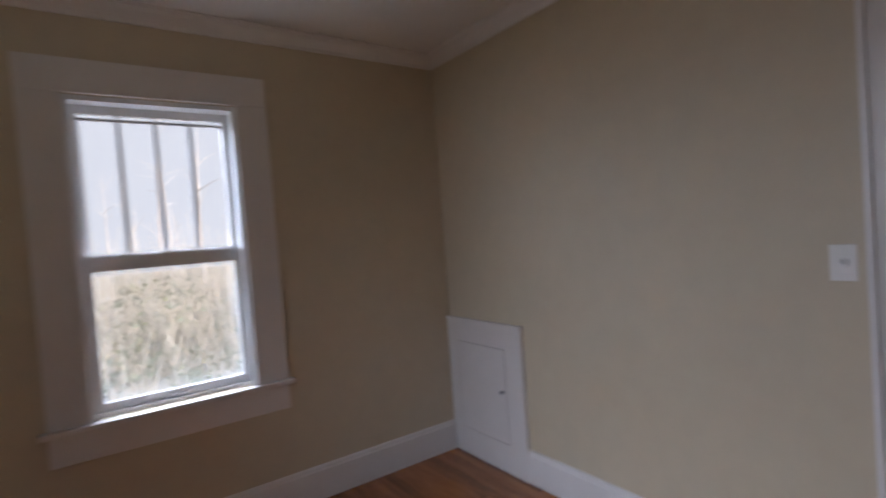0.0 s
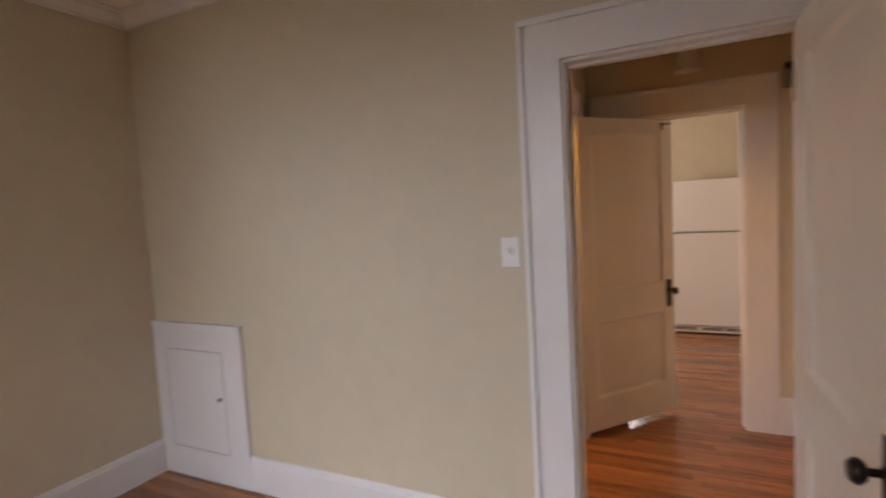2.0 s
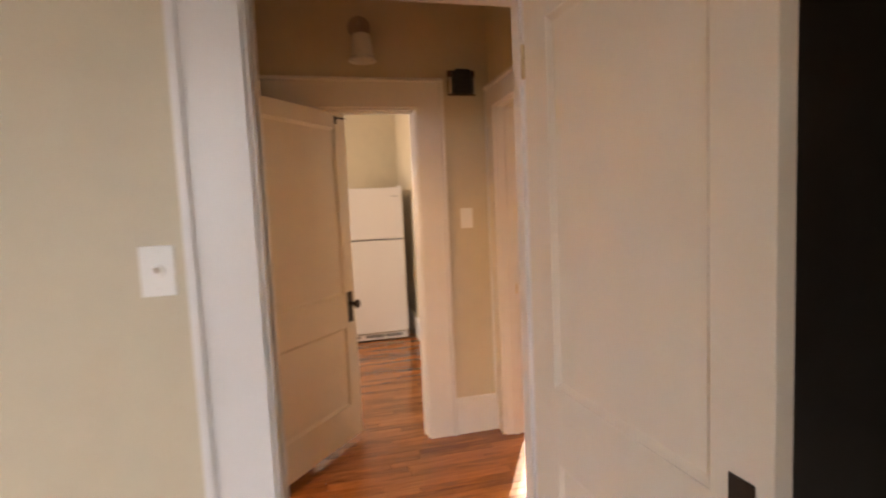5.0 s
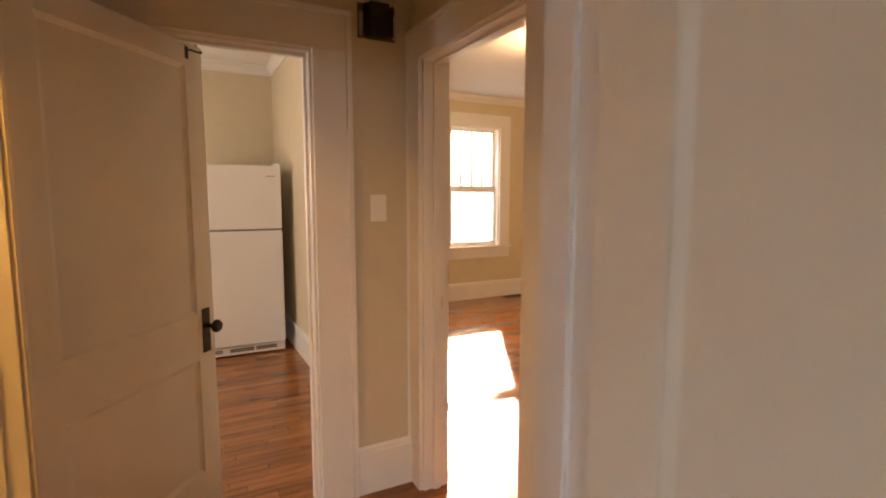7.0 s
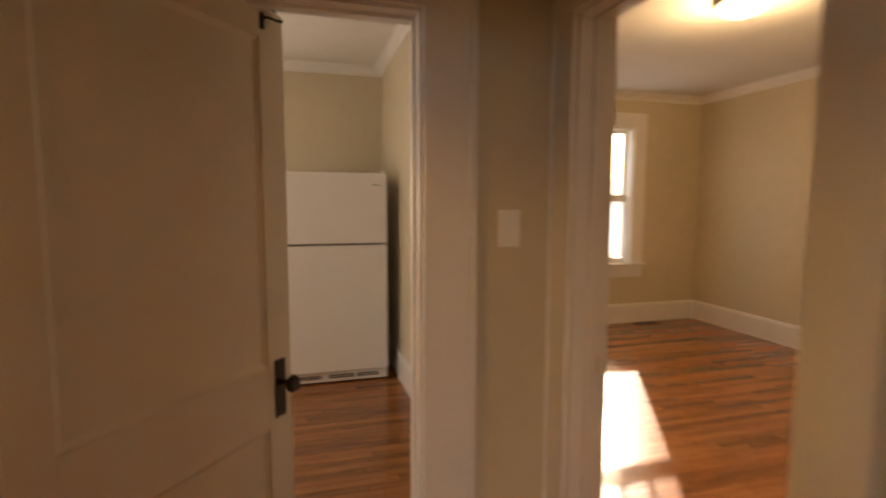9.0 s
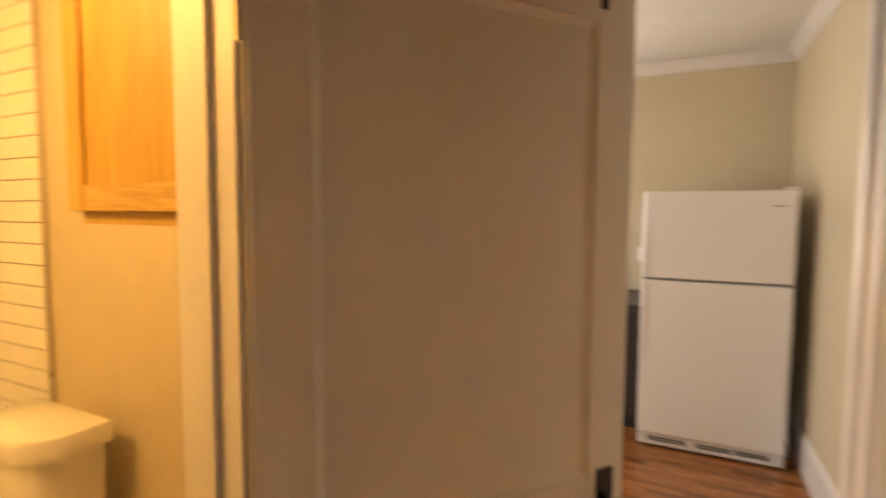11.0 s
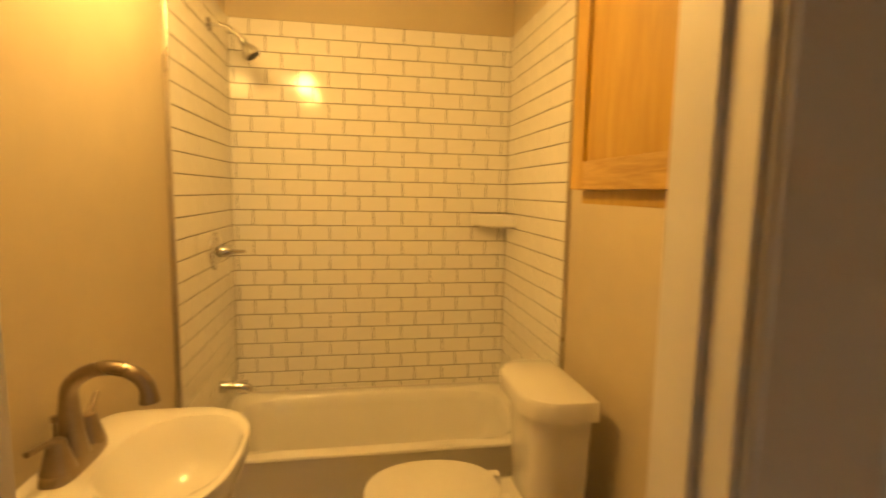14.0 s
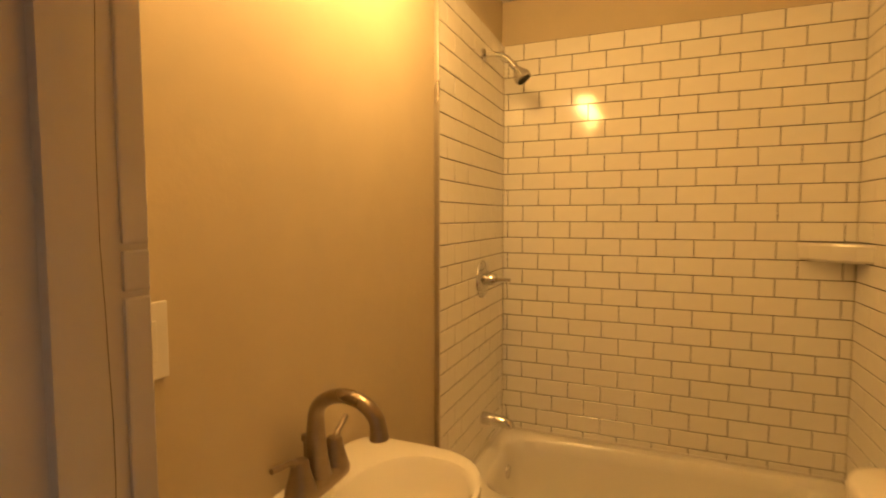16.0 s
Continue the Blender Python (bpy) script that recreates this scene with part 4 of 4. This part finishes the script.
for _ in range(260):
    cx, cy, rr = rng.uniform(-16, -6.5), rng.uniform(-9, 5), rng.uniform(0.3, 0.9)
    cz = -0.6 + rng.uniform(0, 1.5) * (rng.random() ** 0.6)
    for _ in range(34):
        p = Vector((cx, cy, cz)) + Vector((rng.gauss(0, 1), rng.gauss(0, 1), rng.gauss(0.3, 0.7))) * rr * 0.5
        u = Vector((rng.uniform(-1, 1), rng.uniform(-1, 1), rng.uniform(-1, 1))).normalized() * 0.045
        w = u.orthogonal().normalized() * 0.03
        i = len(verts)
        verts += [tuple(p - u), tuple(p + w), tuple(p + u), tuple(p - w)]
        faces.append((i, i + 1, i + 2, i + 3))
me = bpy.data.meshes.new("ivy_undergrowth")
me.from_pydata(verts, [], faces)
me.materials.append(LEAF)
tagged(new("ivy_undergrowth", me), "green ivy and brush under the bare trees", "undergrowth", kind="stuff")
bm = bmesh.new()
for _ in range(1100):
    p = Vector((rng.uniform(-18, -6.5), rng.uniform(-9, 5), -0.62))
    d = Vector((rng.uniform(-0.7, 0.7), rng.uniform(-0.7, 0.7), rng.uniform(0.9, 2.7)))
    tube([p, p + d * 0.5 + Vector((rng.uniform(-0.2, 0.2), rng.uniform(-0.2, 0.2), 0)), p + d], [0.014, 0.009, 0.003], 4, bm)
tagged(part("bare_brush", bm, TWIG), "pale bare winter brush near the house", "brush", kind="stuff")


# ---- pieces: wall tiles and floor boards ----
TW, TH, PW, PH = 0.1521, 0.0761, 0.1557, 0.0797
tile_meshes = {}


def tile_mesh(w, h):
    key = (round(w, 4), round(h, 4))
    if key not in tile_meshes:
        w, h, t, e = w / 2, h / 2, 0.008, min(0.002, w / 5, h / 5)
        low = [(-w, -h), (w, -h), (w, h), (-w, h)]
        v = [(x, y, 0) for x, y in low] + [(x, y, t - 0.0015) for x, y in low] + [(x - math.copysign(e, x), y - math.copysign(e, y), t) for x, y in low]
        f = [(8, 9, 10, 11)] + [(a + k, b + k, b + k + 4, a + k + 4) for k in (0, 4) for a, b in ((0, 1), (1, 2), (2, 3), (3, 0))]
        me = bpy.data.meshes.new("tile")
        me.from_pydata(v, [], f)
        me.materials.append(TILE)
        tile_meshes[key] = me
    return tile_meshes[key]


def tile_field(name, m, width, height, first, label):
    """Running-bond tiles on a grout bed. Local x along the wall, y up, z out of it; first: the first whole joint of even rows."""
    bed = structure(name, box(0, 0, -0.022, width, height, 0.0055), GROUT, label, "tiled wall")
    bed.matrix_world = m
    rows = int(height / PH) + 1
    lift = height - rows * PH
    jit = random.Random(3)
    for r in range(rows):
        z0, z1 = max(r * PH + lift + 0.0018, 0.001), r * PH + lift + 0.0018 + TH
        if z1 - z0 < 0.01:
            continue
        x = first - PW + (0 if (rows - 1 - r) % 2 == 0 else PW / 2)
        while x > 0:
            x -= PW
        while x < width:
            a, b = max(x + 0.0018, 0.001), min(x + PW - 0.0018, width - 0.001)
            if b - a > 0.008:
                ob = new("tile", tile_mesh(b - a, z1 - z0))
                ob.parent = bed
                ob.matrix_local = pose((a + b) / 2, (z0 + z1) / 2, jit.uniform(-0.0004, 0.0004), jit.uniform(-0.6, 0.6), jit.uniform(-0.6, 0.6), 0)
            x += PW


SPAN, TALL, DEEP = T_Y1 - T_Y0, 2.378 - RIM - 0.002, T_E - T_X
out_x = Matrix(((0, 0, 1, 0), (1, 0, 0, 0), (0, 1, 0, 0), (0, 0, 0, 1)))
tile_field("wall_tile_back", Matrix.Translation((T_X - 0.008, T_Y0, RIM + 0.002)) @ out_x, SPAN, TALL, 0.1, "white subway tiles with dark grout behind the tub")
out_y = Matrix(((1, 0, 0, 0), (0, 0, 1, 0), (0, 1, 0, 0), (0, 0, 0, 1)))
tile_field("wall_tile_left", Matrix.Translation((T_X, T_Y0 - 0.008, RIM + 0.002)) @ out_y, DEEP, TALL, 0.06, "white subway tiles with dark grout by the shower")
out_my = Matrix(((-1, 0, 0, 0), (0, 0, -1, 0), (0, 1, 0, 0), (0, 0, 0, 1)))
tile_field("wall_tile_right", Matrix.Translation((T_E, T_Y1 + 0.008, RIM + 0.002)) @ out_my, DEEP, TALL, 0.14, "white subway tiles with dark grout beside the toilet")
for y0, y1 in ((BATH_L, T_Y0 + 0.002), (T_Y1 - 0.002, BATH_R)):
    structure("trim_tile_edge", box(T_E + 0.0005, y0, RIM - 0.37, T_E + 0.012, y1, 2.378, bevel=0.003), EDGING, "satin metal tile edging strip", "trim")

structure("trim_caulk", boxes((T_X, T_Y0, RIM - 0.004, T_X + 0.005, T_Y1, RIM + 0.007), (T_X, T_Y0, RIM - 0.004, -1.77, T_Y0 + 0.005, RIM + 0.007), (T_X, T_Y1 - 0.005, RIM - 0.004, -1.77, T_Y1, RIM + 0.007), bevel=0.0015), TRIM, "white caulk bead round the tub", "caulk")

BW = 0.0572
LENGTHS = (0.45, 0.7, 0.95, 1.2, 1.6)
board_meshes = {}


def board_shape(length):
    w, e, t = BW - 0.0006, 0.0011, 0.012
    low = [(0.0004, 0), (length - 0.0004, 0), (length - 0.0004, w), (0.0004, w)]
    top = [(e, e), (length - e, e), (length - e, w - e), (e, w - e)]
    v = [(x, y, -t) for x, y in low] + [(x, y, -0.0012) for x, y in low] + [(x, y, 0) for x, y in top]
    f = [(8, 9, 10, 11)] + [(a + k, b + k, b + k + 4, a + k + 4) for k in (0, 4) for a, b in ((0, 1), (1, 2), (2, 3), (3, 0))]
    return v, f


floor_ob = bpy.data.objects["floor"]
rest_v, rest_f = [], []
lay = random.Random(11)
y = -3.6
singles = 0
while y < 5.34:
    left, right = (WALL_W, 1.5) if y < -0.06 else (WALL_W, LIV_R)
    x = left
    while x < right - 0.01:
        length = min(lay.choice(LENGTHS) if x > left else lay.uniform(0.15, 1.2), right - x)
        if not (x < -0.35 and x + length < -0.3 and 0.13 < y < 1.6):
            near = -0.4 < y < 3.9 and x + length > -0.1 and x < 1.3 and not (0.0 < y < 0.1)
            if near and singles < 300:
                length = round(length, 3)
                if length not in board_meshes:
                    v, f = board_shape(length)
                    me = bpy.data.meshes.new("floorboard")
                    me.from_pydata(v, [], f)
                    me.materials.append(FLOORW)
                    board_meshes[length] = me
                ob = new("floorboard", board_meshes[length])
                ob.parent = floor_ob
                ob.location = (x, y, 0)
                singles += 1
            else:
                v, f = board_shape(length)
                k = len(rest_v)
                rest_v += [(a + x, b + y, c) for a, b, c in v]
                rest_f += [tuple(i + k for i in q) for q in f]
        x += length
    y += BW
me = bpy.data.meshes.new("floorboards")
me.from_pydata(rest_v, [], rest_f)
me.materials.append(FLOORW)
rest = new("floorboards", me)
rest.parent = floor_ob
tagged(rest, kind="stuff")
